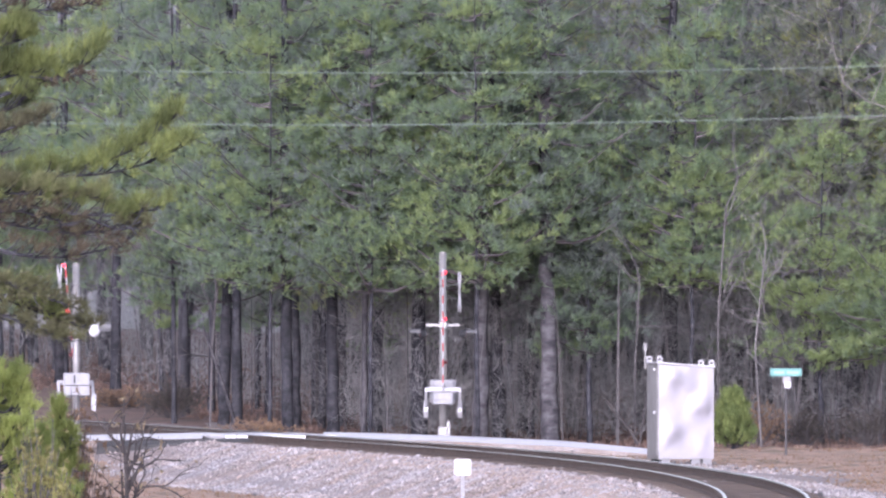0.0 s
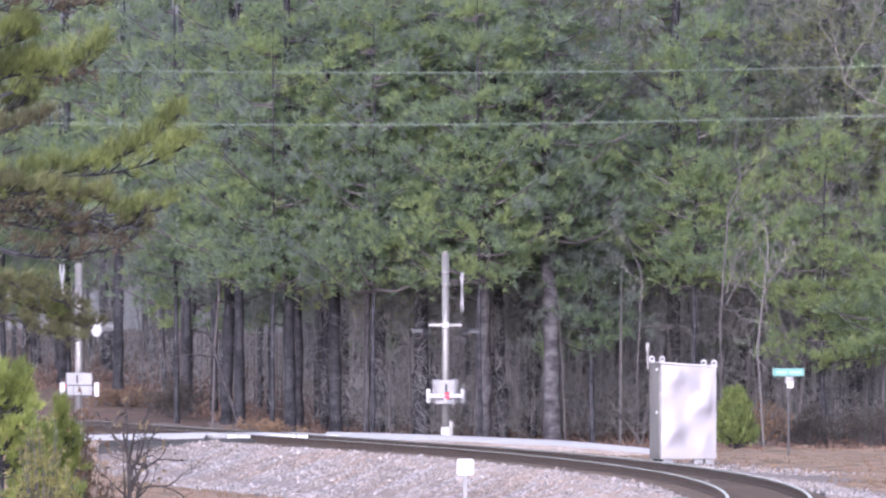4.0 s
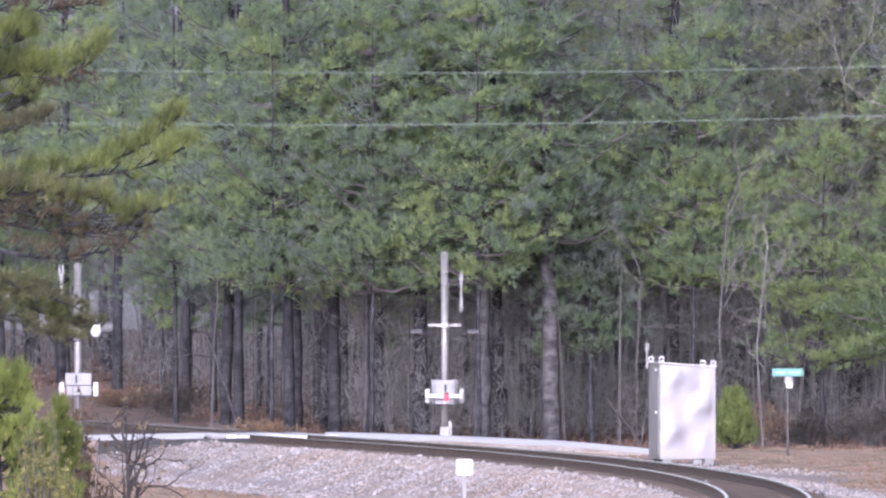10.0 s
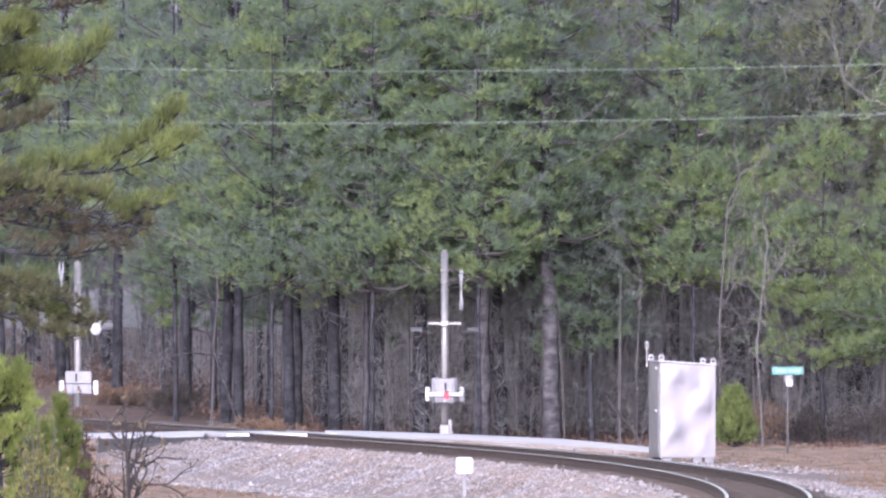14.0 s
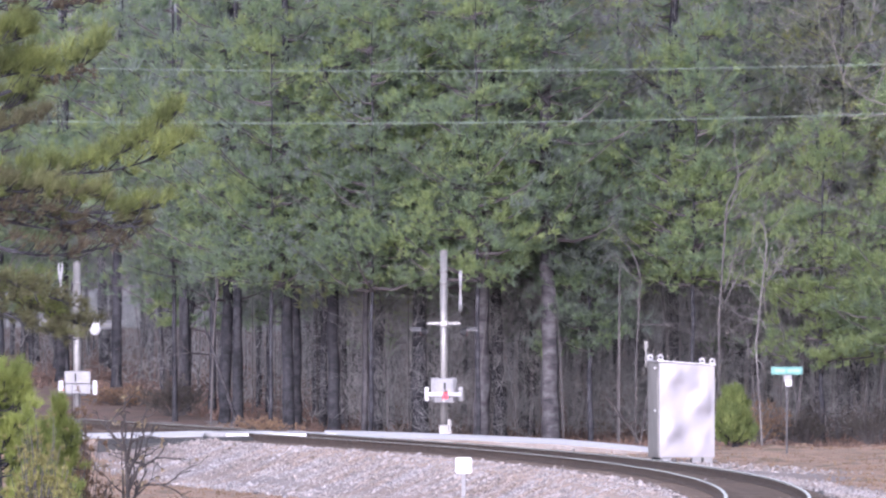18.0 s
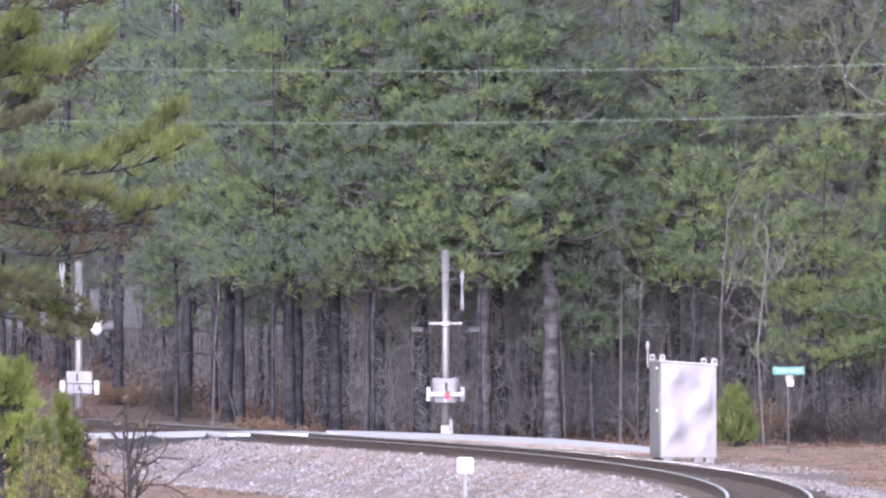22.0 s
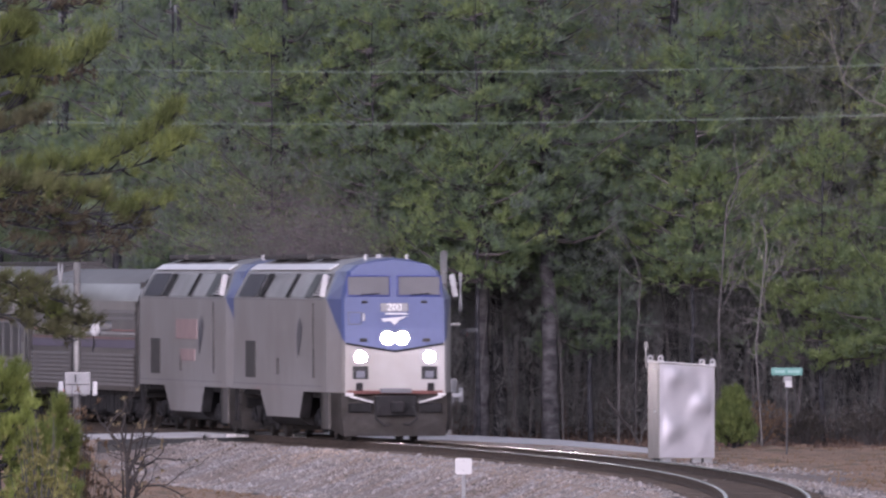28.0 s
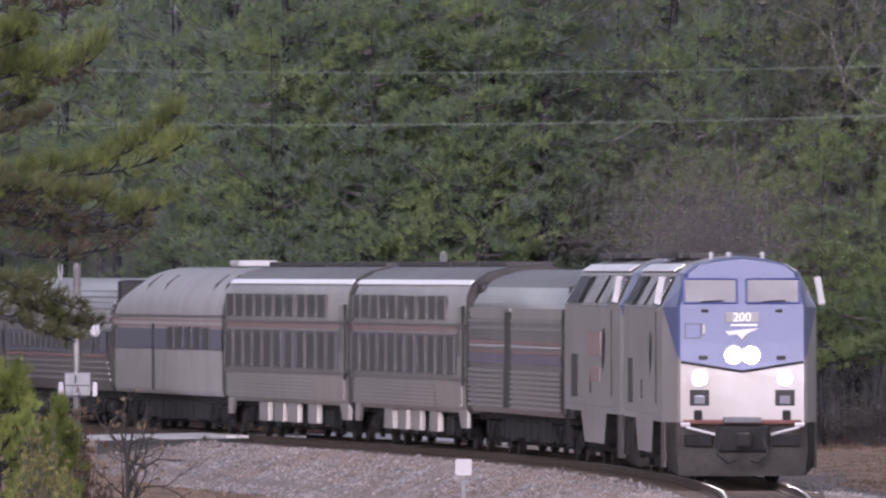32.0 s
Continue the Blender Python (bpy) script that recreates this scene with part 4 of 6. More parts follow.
def build_cables():
    for z0, sag, slope in ((9.06, 0.14, 0.0032), (7.72, 0.06, 0.008)):
        bm = bmesh.new()
        pts = []
        for i in range(61):
            x = -70 + i * 140 / 60
            pts.append((x, 530 + 0.05 * x, z0 - sag + 0.0012 * x * x + slope * x))
        tube(bm, pts, [0.009] * 61, 6)
        ob = new("overhead_cable", mesh_of("overhead_cable", bm, M_WIRE))
        tagged(ob, "thin pale overhead cable strung across the crossing", "cable", "overhead cables")
    for x in (-69.5, 69.5):
        d = 530 + 0.05 * x
        g = float(ground_z(np.float64(x), np.float64(d)))
        t = thing("utility_pole", "weathered wooden pole that carries the cables", "utility pole", pose(x, d, g), "utility poles")
        bm = bmesh.new()
        cyl(bm, (0, 0.16, -0.4), (0, 0.16, 15.6 - g), 0.16, 0.12, 12)
        part("pole", bm, M_TIE, t)


build_cables()


# ---------------------------------------------------------------- plants before and beside the line
def limb_points(p0, p1, sag, bow, n=7):
    p0, p1 = np.array(p0, float), np.array(p1, float)
    return [p0 + (p1 - p0) * q + np.array([0, bow * math.sin(q * math.pi), -sag * math.sin(q * math.pi)]) for q in np.linspace(0, 1, n)]


def needled_limb(name, tree, rng, pts, r0, twigs, mat, up=0.8, tuft=(20, 0.23, 0.022), dry=0.0, reach=0.5, start=0.15, label=""):
    """A limb with side twigs that end in upright brushes of needles. The limb is the part; twigs and needles hang on it."""
    bm = bmesh.new()
    pts = np.array(pts)
    k = len(pts)
    tube(bm, pts, [r0 * (1 - 0.85 * i / (k - 1)) for i in range(k)], 6)
    at, way = [], []
    q = np.linspace(0, 1, k)
    for i in range(twigs):
        f = start + (1 - start) * (i + rng.random()) / twigs
        b = np.array([np.interp(f, q, pts[:, j]) for j in range(3)])
        t = np.array([np.interp(min(1, f + 0.1), q, pts[:, j]) for j in range(3)]) - np.array([np.interp(max(0, f - 0.1), q, pts[:, j]) for j in range(3)])
        t /= np.linalg.norm(t)
        v = t * rng.uniform(0.3, 0.9) + np.array([0, rng.normal(0, 0.7), rng.normal(up * 0.6, 0.3)])
        v /= np.linalg.norm(v)
        ln = reach * rng.uniform(0.35, 1.0) * (1.1 - 0.6 * f)
        tip = b + v * ln
        tube(bm, [b, b + v * ln * 0.5 + np.array([0, 0, -0.02]), tip], [0.014, 0.010, 0.005], 5)
        if rng.random() < dry:
            continue
        size = rng.uniform(0.6, 1.3)
        for _ in range(int(round(4 * size))):
            at.append(b + v * ln * rng.uniform(0.6, 1.0) + rng.normal(0, 0.04 * size, 3))
            way.append(v * 0.8 + np.array([rng.normal(0.1, 0.3), 0, up]))
    limb = part(name, bm, M_BARK, tree, label)
    if at:
        at, way = np.array(at), np.array(way)
        way /= np.linalg.norm(way, axis=1, keepdims=True)
        blade_part("needles", blades(rng, at, way, *tuft, 0.42), mat, limb)
    return limb


def build_near_pine():
    """The pine whose limbs reach into the view, nearer the camera than the line."""
    x, d = -6.18, 260.0
    g = float(ground_z(np.float64(x), np.float64(d))) - 0.05
    rng = np.random.default_rng(5)
    tree = thing("near_pine_tree", "olive green pine with long limbs of upright needle brushes", "pine tree", pose(x, d, g))
    up = -g      # heights below are over the rails
    bm = bmesh.new()
    tube(bm, [(0, 0, -0.3), (0.05, 0, 3), (-0.05, 0.1, 6), (0, 0, 9), (0.05, 0, 12.5)], [0.2, 0.17, 0.14, 0.1, 0.03], 10)
    part("trunk", bm, M_BARK, tree, smooth=True)
    swaying = []
    def limb(course, twigs, mat, r=0.034, **kw):
        """A limb along (out, height over the rails), drawn smooth between its bends."""
        course = np.array(course, float)
        q = np.linspace(0, 1, len(course))
        f = np.linspace(0, 1, 11)
        depth = rng.uniform(-0.35, 0.35)
        pts = np.stack([np.interp(f, q, course[:, 0]), depth * np.sin(f * 2.6), np.interp(f, q, course[:, 1]) + up], -1)
        pts[1:-1] = (pts[:-2] + 2 * pts[1:-1] + pts[2:]) / 4
        return needled_limb("limb", tree, rng, pts, r, twigs, mat, **kw)

    fresh = dict(up=0.8, reach=0.55, tuft=(24, 0.21, 0.0095))
    thin = dict(up=0.45, reach=0.45, tuft=(14, 0.17, 0.009), dry=0.3)
    swaying.append(limb(((0, 4.95), (0.9, 5.14), (1.56, 5.27), (2.24, 5.45), (2.64, 5.66), (3.0, 5.98)), 46, M_NEEDLE_NEAR, **fresh))
    swaying.append(limb(((1.5, 5.25), (2.2, 5.28), (2.7, 5.42), (3.1, 5.62)), 20, M_NEEDLE_NEAR, 0.022, **fresh))
    swaying.append(limb(((0, 5.0), (0.9, 4.98), (1.6, 4.82), (2.2, 4.76), (2.75, 4.86)), 30, M_NEEDLE_NEAR, **fresh))
    swaying.append(limb(((0, 4.55), (0.9, 4.38), (1.3, 4.26), (1.9, 4.31), (2.4, 4.46), (2.65, 4.66)), 34, M_NEEDLE_BROWN, 0.03, label="thin limb with browned needles", **thin))
    swaying.append(limb(((0, 5.05), (0.9, 5.06), (1.5, 5.02), (2.1, 5.0)), 40, M_NEEDLE_FADED, 0.028, up=0.7, reach=0.42, tuft=(24, 0.18, 0.0095)))
    swaying.append(limb(((0, 4.9), (0.9, 4.7), (1.5, 4.58), (2.15, 4.56), (2.5, 4.75)), 36, M_NEEDLE_BROWN, 0.026, label="thin limb with browned needles", **thin))
    limb(((0, 4.85), (0.9, 4.88), (1.4, 4.78), (1.8, 4.66)), 34, M_NEEDLE_BROWN, 0.026, label="thin limb with browned needles", **thin)
    limb(((1.9, 4.78), (2.3, 4.6), (2.6, 4.72)), 14, M_NEEDLE_FADED, 0.016, **thin)
    # the upper boughs
    tall = dict(up=1.3, reach=0.5, tuft=(26, 0.25, 0.0095))
    limb(((0, 5.9), (0.9, 6.22), (1.5, 6.42), (1.9, 6.55), (2.1, 6.75)), 24, M_NEEDLE_NEAR, **tall)
    limb(((0, 6.2), (0.6, 6.35), (1.0, 6.45), (1.3, 6.5)), 26, M_NEEDLE_NEAR, **tall)
    limb(((0, 6.6), (0.7, 6.75), (1.05, 6.85), (1.2, 6.9)), 22, M_NEEDLE_NEAR, **tall)
    limb(((0, 5.5), (0.7, 5.68), (1.0, 5.82), (1.45, 5.98)), 24, M_NEEDLE_FADED, 0.024, up=0.7, reach=0.35, tuft=(22, 0.18, 0.0095))
    limb(((0, 5.9), (0.8, 5.95), (1.1, 6.1), (1.3, 6.3)), 26, M_NEEDLE_NEAR, 0.024, **fresh)
    limb(((0, 7.5), (0.9, 7.2), (1.6, 7.26), (2.0, 7.33)), 30, M_NEEDLE_BROWN, 0.028, label="thin limb with browned needles", **thin)
    limb(((0, 7.1), (0.9, 7.4), (1.5, 7.55), (2.2, 7.5)), 34, M_NEEDLE_FADED, 0.028, **fresh)
    limb(((1.25, 6.44), (1.6, 6.42), (1.95, 6.5)), 10, M_NEEDLE_BROWN, 0.014, up=-0.2, reach=0.16, tuft=(10, 0.09, 0.02), label="thin twig with old cones")
    # half-bare limbs lower down
    dull = dict(up=0.35, reach=0.36, tuft=(20, 0.17, 0.0095), dry=0.15)
    limb(((0, 4.0), (0.9, 3.8), (1.4, 3.62), (1.95, 3.42)), 36, M_NEEDLE_FADED, 0.026, label="thin half-bare limb", **dull)
    limb(((0, 4.2), (0.9, 4.02), (1.3, 3.86), (1.85, 3.66)), 32, M_NEEDLE_FADED, 0.024, label="thin half-bare limb", **dull)
    limb(((0, 3.9), (0.9, 3.6), (1.3, 3.46), (1.7, 3.3)), 26, M_NEEDLE_FADED, 0.022, label="thin half-bare limb", **dull)
    limb(((0, 4.3), (0.9, 3.95), (1.2, 3.72), (1.5, 3.62)), 26, M_NEEDLE_NEAR, 0.022, label="thin half-bare limb", **dull)
    # the rest of the crown, above and beyond the view
    for k in range(26):
        z = 5.0 + 7.0 * k / 26
        a = rng.uniform(1.4, 4.9)
        ln = 3.0 * (1 - 0.7 * k / 26)
        pts = limb_points((0, 0, z + up), (ln * math.cos(a), ln * math.sin(a), z + up + 0.6), 0.1, 0)
        needled_limb("limb", tree, rng, pts, 0.03, 9, M_NEEDLE_NEAR, up=0.7, reach=0.6, tuft=(12, 0.23, 0.02))
    return tree, swaying


M_NEEDLE_BROWN = material("browned_needles", (0.095, 0.085, 0.052), 0.6, vary=0.35, scale=1.2, fine=9.0, bump=0, tint=(0.082, 0.062, 0.048), per=0.4, leaf=0.3)
M_NEEDLE_FADED = material("fading_needles", (0.14, 0.15, 0.07), 0.6, vary=0.35, scale=1.2, fine=9.0, bump=0, tint=(0.085, 0.082, 0.05), per=0.4, leaf=0.3)
near_pine, near_limbs = build_near_pine()


def build_young_pine(x, d, top, half, seed, mat, label, n=46, name="young_pine", tuft=(20, 0.15, 0.0115)):
    """A bushy young pine with upright candles of fresh needles."""
    g = float(ground_z(np.float64(x), np.float64(d)))
    h = top - g
    rng = np.random.default_rng(seed)
    tree = thing(name, label, "young pine", pose(x, d, g))
    bm = bmesh.new()
    tube(bm, [(0, 0, -0.1), (0.03, 0, h * 0.4), (-0.02, 0, h * 0.75), (0, 0, h * 0.98)], [0.06, 0.045, 0.03, 0.008], 8)
    part("trunk", bm, M_BARK, tree)
    for k in range(n):
        f = 0.03 + 0.95 * (k + rng.random()) / n
        a = rng.uniform(0, 2 * math.pi)
        ln = half * (1.05 - f) ** 0.65 * rng.uniform(0.7, 1.1)
        p1 = (ln * math.cos(a), ln * math.sin(a), h * f + ln * 0.55)
        pts = limb_points((0, 0, h * f), p1, 0.08, 0, 5)
        needled_limb("limb", tree, rng, pts, 0.016, 9, mat, up=1.1, reach=0.3, tuft=tuft, start=0.2)
    return tree


M_NEEDLE_SMALL = material("small_pine_needles", (0.20, 0.245, 0.085), 0.55, vary=0.35, scale=2.6, fine=9.0, bump=0, tint=(0.12, 0.16, 0.06), per=0.45, leaf=0.4)
young_pine = build_young_pine(-5.72, 280.0, 2.85, 1.35, 8, M_NEEDLE_YOUNG, "bright yellow-green young pine, bushy to the ground", n=74)
young_pine_low = build_young_pine(-4.92, 282.0, 2.38, 0.3, 9, M_NEEDLE_YOUNG, "small bright green young pine beside the taller one", n=26)
build_young_pine(-5.28, 281.0, 2.05, 0.6, 12, M_NEEDLE_YOUNG, "small bushy young pine between the taller ones", n=50)
build_young_pine(7.42, 556.0, 0.93, 0.58, 10, M_NEEDLE_SMALL, "small rounded green young pine behind the cabinet", n=90, tuft=(14, 0.15, 0.022))


def bare_tree(name, x, d, trunk_len, twig, seed, mat, label, spread=0.5, depth=4, r0=0.05, first=3, lean=(0.03, 0.0), low=0.45):
    """A leafless tree that forks again and again."""
    g = float(ground_z(np.float64(x), np.float64(d)))
    rng = np.random.default_rng(seed)
    t = thing(name, label, "bare tree", pose(x, d, g))
    trunk, twigs = bmesh.new(), bmesh.new()
    tips = []

    def grow(p, v, ln, r, lev):
        mid = p + v * ln * 0.5 + rng.normal(0, 0.03 * ln, 3)
        q = p + v * ln
        tube(trunk if lev == 0 else twigs, [p, mid, q], [r, r * 0.85, r * 0.7], 6 if lev < 2 else 4)
        if lev >= depth:
            tips.append(q)
            return
        for i in range(2 if lev else first):
            w = v + rng.normal(0, spread, 3) + np.array([0, 0, 0.1])
            w /= np.linalg.norm(w)
            a = rng.uniform(low if lev == 0 else 0.45, 1.0) if i else 1.0
            nxt = twig if lev == 0 else ln
            grow(p + v * ln * a, w, nxt * rng.uniform(0.55, 0.9), max(0.006, r * 0.62), lev + 1)

    grow(np.array([0, 0, -0.1]), np.array([lean[0], lean[1], 1.0]), trunk_len, r0, 0)
    part("trunk", trunk, mat, t)
    part("branchwork", twigs, mat, t)["kind"] = "stuff"
    return t, np.array(tips), rng


M_SAPLING = material("sapling_bark", (0.055, 0.048, 0.046), 0.9, vary=0.4, scale=2.0, fine=14.0, bump=0.3, tint=(0.035, 0.032, 0.032))
M_TANLEAF = material("tan_leaves", (0.27, 0.225, 0.14), 0.7, vary=0.3, scale=2.0, fine=12.0, bump=0, tint=(0.19, 0.15, 0.10), per=0.4, leaf=0.4)


M_PALETWIG = material("pale_twigs", (0.12, 0.113, 0.112), 0.9, vary=0.3, scale=1.0, fine=9.0, bump=0.2, tint=(0.115, 0.108, 0.108), per=0.2)


def build_bare_trees():
    t, tips, rng = bare_tree("bare_sapling", -4.37, 300.0, 3.3, 0.50, 14, M_SAPLING, "small leafless tree with a few dry tan leaves", 0.5, 5, 0.045, 10, (0.0, 0.0), 0.68)
    low = tips[::5]
    way = np.tile(np.array([[0, 0, -0.4]]), (len(low), 1))
    blade_part("dry_leaves", blades(rng, low, way, 5, 0.08, 0.04, 0.8), M_TANLEAF, t, "dry tan leaves")
    bare_tree("bare_tree", 8.35, 568.0, 5.4, 1.0, 15, M_PALETWIG, "pale leafless tree at the edge of the wood", 0.75, 5, 0.03, 11, (0.02, 0.0), 0.4)
    bare_tree("bare_tree", 7.3, 574.0, 6.5, 1.2, 16, M_TWIG, "slender pale leafless tree at the edge of the wood", 0.35, 4, 0.035, 4)
    bare_tree("bare_tree", -2.15, 582.0, 5.5, 1.0, 17, M_TWIG, "slender grey leafless tree among the pines", 0.3, 3, 0.05, 3)
    bare_tree("bare_tree", 5.1, 576.0, 4.5, 1.0, 18, M_TWIG, "thin grey leafless tree among the pines", 0.4, 4, 0.024, 4)
    bare_tree("bare_tree", -6.3, 590.0, 4.2, 1.1, 20, M_TWIG, "grey leafless tree by the bend of the line", 0.55, 5, 0.035, 9, (0.05, 0.0), 0.4)
    # a crooked bare limb that hangs over the edge of the wood
    x, d = 12.9, 571.0
    g = float(ground_z(np.float64(x), np.float64(d)))
    t = thing("bare_tree", "leafless tree with one long crooked pale limb", "bare tree", pose(x, d, g))
    bm = bmesh.new()
    tube(bm, [(0, 0, -0.2), (0.1, 0, 4), (-0.1, 0.1, 8.2), (0.1, 0, 12.5)], [0.14, 0.12, 0.09, 0.03], 8)
    part("trunk", bm, M_BARK_PALE, t)
    rng = np.random.default_rng(23)
    for pts, r in ((((-0.1, 0, 8.0), (-1.0, 0, 8.45), (-1.75, 0, 8.7), (-2.35, 0.1, 9.15), (-2.6, 0.1, 10.0), (-3.1, 0, 10.75), (-4.0, 0, 11.1), (-5.2, 0.1, 11.6)), 0.034),
                   (((-2.4, 0.1, 9.2), (-2.2, 0.1, 9.8), (-1.7, 0.2, 10.5), (-1.5, 0.2, 11.6)), 0.03), (((-2.6, 0.1, 10.0), (-2.75, 0, 10.7), (-3.0, 0, 11.2)), 0.025),
                   (((-1.6, 0, 8.7), (-1.3, 0, 9.4), (-1.25, 0, 10.3)), 0.025), (((-0.9, 0, 8.4), (-1.9, 0.2, 8.2), (-2.9, 0.2, 8.4)), 0.022)):
        bm = bmesh.new()
        pts = [(a, b, c + 0.45) for a, b, c in pts]
        tube(bm, pts, [0.75 * r * (1 - 0.7 * i / (len(pts) - 1)) for i in range(len(pts))], 5)
        part("limb", bm, M_LIMB, t)


def build_dead_stems():
    """A broken limb propped on the ground and a pale dead stem that leans against the pines."""
    for pts, r, mat, label in ((((4.3, 574, 0.72), (4.55, 574, 0.36), (4.95, 574.1, -0.1), (5.25, 574, -0.62)), 0.05, M_SAPLING, "dark broken limb propped on the ground"),
                               (((-6.45, 586.3, 2.6), (-6.2, 586.1, 1.9), (-5.85, 586, 0.85), (-5.4, 586, -0.55)), 0.055, M_BARK_PALE, "pale dead stem leaning among the pines")):
        bm = bmesh.new()
        tube(bm, pts, [r * 0.5, r * 0.7, r * 0.85, r], 7)
        ob = new("dead_stem", mesh_of("dead_stem", bm, mat))
        tagged(ob, label, "dead branch", "dead branches")


M_LIMB = material("pale_dead_limb", (0.125, 0.118, 0.105), 0.9, vary=0.3, scale=2.0, fine=12.0, bump=0.2, tint=(0.09, 0.085, 0.078))
build_bare_trees()
build_dead_stems()


M_YELLOWING = material("yellowing_leaves", (0.255, 0.25, 0.092), 0.7, vary=0.3, scale=2.0, fine=12.0, bump=0, tint=(0.17, 0.16, 0.07), per=0.4, leaf=0.4)


def build_shrubs():
    """Low dry shrubs: by the near bank and at the foot of the wood."""
    def shrub(x, d, h, half, seed, mat, label, n):
        g = float(ground_z(np.float64(x), np.float64(d)))
        rng = np.random.default_rng(seed)
        t = thing("shrub", label, "shrub", pose(x, d, g), "dry shrubs")
        bm = bmesh.new()
        at, way = [], []
        for i in range(n):
            a, r = rng.uniform(0, 6.28), rng.uniform(0.2, 1.0)
            tip = np.array([half * r * math.cos(a), half * r * math.sin(a), h * rng.uniform(0.45, 1.0) * (1.1 - 0.5 * r)])
            tube(bm, [(0, 0, -0.05), tip * 0.5 + rng.normal(0, 0.05, 3), tip], [0.012, 0.009, 0.004], 4)
            for _ in range(7):
                at.append(tip * rng.uniform(0.5, 1.0) + rng.normal(0, 0.08, 3))
                way.append(tip / np.linalg.norm(tip))
        part("stemwork", bm, M_TWIG, t)
        blade_part("leaves", blades(rng, np.array(at), np.array(way), 11, 0.085, 0.024, 0.9), mat, t)
        return t

    shrub(-4.82, 284.0, 3.4, 0.55, 31, M_NEEDLE_DRY, "orange-brown dry shrub beside the young pine", 150)
    shrub(-5.1, 276.0, 2.7, 0.65, 32, M_YELLOWING, "yellowing olive shrub beside the young pine", 130)
    shrub(-7.4, 600.0, 1.2, 1.2, 33, M_BRUSH, "dark tangled brush at the foot of the wood", 90)
    shrub(-9.0, 615.0, 0.6, 1.5, 34, M_NEEDLE_DRY, "reddish-brown dry brush at the foot of the wood", 80)
    shrub(-4.9, 576.0, 0.5, 1.4, 35, M_NEEDLE_DRY, "reddish-brown dry brush at the foot of the wood", 70)
    shrub(8.3, 574.0, 1.5, 0.9, 36, M_NEEDLE_DRY, "brown dry brush beside the young pine", 70)
    shrub(9.6, 577.0, 1.2, 1.1, 37, M_BRUSH, "dark brush at the foot of the wood", 70)
    shrub(11.3, 578.0, 1.4, 1.2, 38, M_BRUSH, "dark brush at the foot of the wood", 70)


M_BRUSH = material("dark_brush", (0.09, 0.08, 0.07), 0.8, vary=0.3, scale=2.0, fine=10.0, bump=0, tint=(0.05, 0.045, 0.04), per=0.4, leaf=0.2)
build_shrubs()


def build_undergrowth():
    """Countless thin bare stems, litter and low brush inside the wood."""
    rng = np.random.default_rng(55)
    root = thing("undergrowth", "grey-brown tangle of thin bare stems inside the wood", "undergrowth", kind="stuff")
    bm_v, bm_f = [], []
    for i in range(900):
        d = rng.uniform(577, 680)
        half = 784 / FOCAL * d + 2
        x = rng.uniform(-half, half)
        if abs(float(side_of_line(x, d))) < 6.5:
            continue
        z = float(ground_z(np.float64(x), np.float64(d))) - 0.05
        h = rng.uniform(0.8, 5.0)
        r = rng.uniform(0.008, 0.03)
        if i % 9 == 0:
            h, r = rng.uniform(4.0, 7.5), rng.uniform(0.03, 0.065)
        lx, ly = rng.normal(0, 0.12 * h), rng.normal(0, 0.12 * h)
        b = len(bm_v)
        for (zz, rr, k) in ((z, r, 0), (z + h * 0.5, r * 0.8, 0.35), (z + h, r * 0.25, 1)):
            for j in range(3):
                bm_v.append((x + lx * k + rr * math.cos(j * 2.094), d + ly * k + rr * math.sin(j * 2.094), zz))
        for s in (0, 3):
            for j in range(3):
                bm_f.append((b + s + j, b + s + (j + 1) % 3, b + s + 3 + (j + 1) % 3, b + s + 3 + j))
    raw_part("bare_stems", bm_v, bm_f, M_TWIG, root)
    n = 11500
    d = rng.uniform(566, 690, n)
    half = 784 / FOCAL * d + 2
    x = rng.uniform(-1, 1, n) * half
    keep = (abs(side_of_line(x, d)) > 4.5)
    x, d = x[keep], d[keep]
    at = np.stack([x, d, ground_z(x, d)], -1)
    blade_part("leaf_litter", blades(rng, at, np.tile(np.array([[0, 0, 1.0]]), (len(at), 1)), 4, 0.16, 0.08, 0.9), M_LITTER, root)
    n = 54000
    d = 582 + 150 * rng.random(n) ** 2.2
    half = 784 / FOCAL * d + 2
    x = rng.uniform(-1, 1, n) * half
    keep = (abs(side_of_line(x, d)) > 6.5)
    x, d = x[keep], d[keep]
    band_of = rng.choice([0, 1, 2], len(x), p=[0.3, 0.36, 0.34])
    rise = np.choose(band_of, [rng.triangular(0.0, 0.3, 5.0, len(x)), rng.uniform(2.6, 6.6, len(x)), rng.uniform(3.5, 13.0, len(x))])
    at = np.stack([x, d, ground_z(x, d) + rise], -1)
    blade_part("brush", blades(rng, at, np.tile(np.array([[0, 0, 1.0]]), (len(at), 1)), 5, 0.8, 0.016, 1.3), M_BRUSHWOOD, root)
    # dry grass on the open ground right of the line and on the near bank
    n = 9000
    d = rng.uniform(430, 566, n)
    x = rng.uniform(-14, 18, n)
    u = side_of_line(x, d)
    keep = ((u < -4.0) | (u > 4.8)) & (abs(d - ROAD_D) > 6)
    x, d = x[keep], d[keep]
    at = np.stack([x, d, ground_z(x, d)], -1)
    grass = thing("dry_grass", "sparse low dry grass on the bare earth", "grass", kind="stuff")
    blade_part("blades", blades(rng, at, np.tile(np.array([[0, 0, 1.0]]), (len(at), 1)), 6, 0.09, 0.02, 0.6), M_GRASS, grass)
    return root


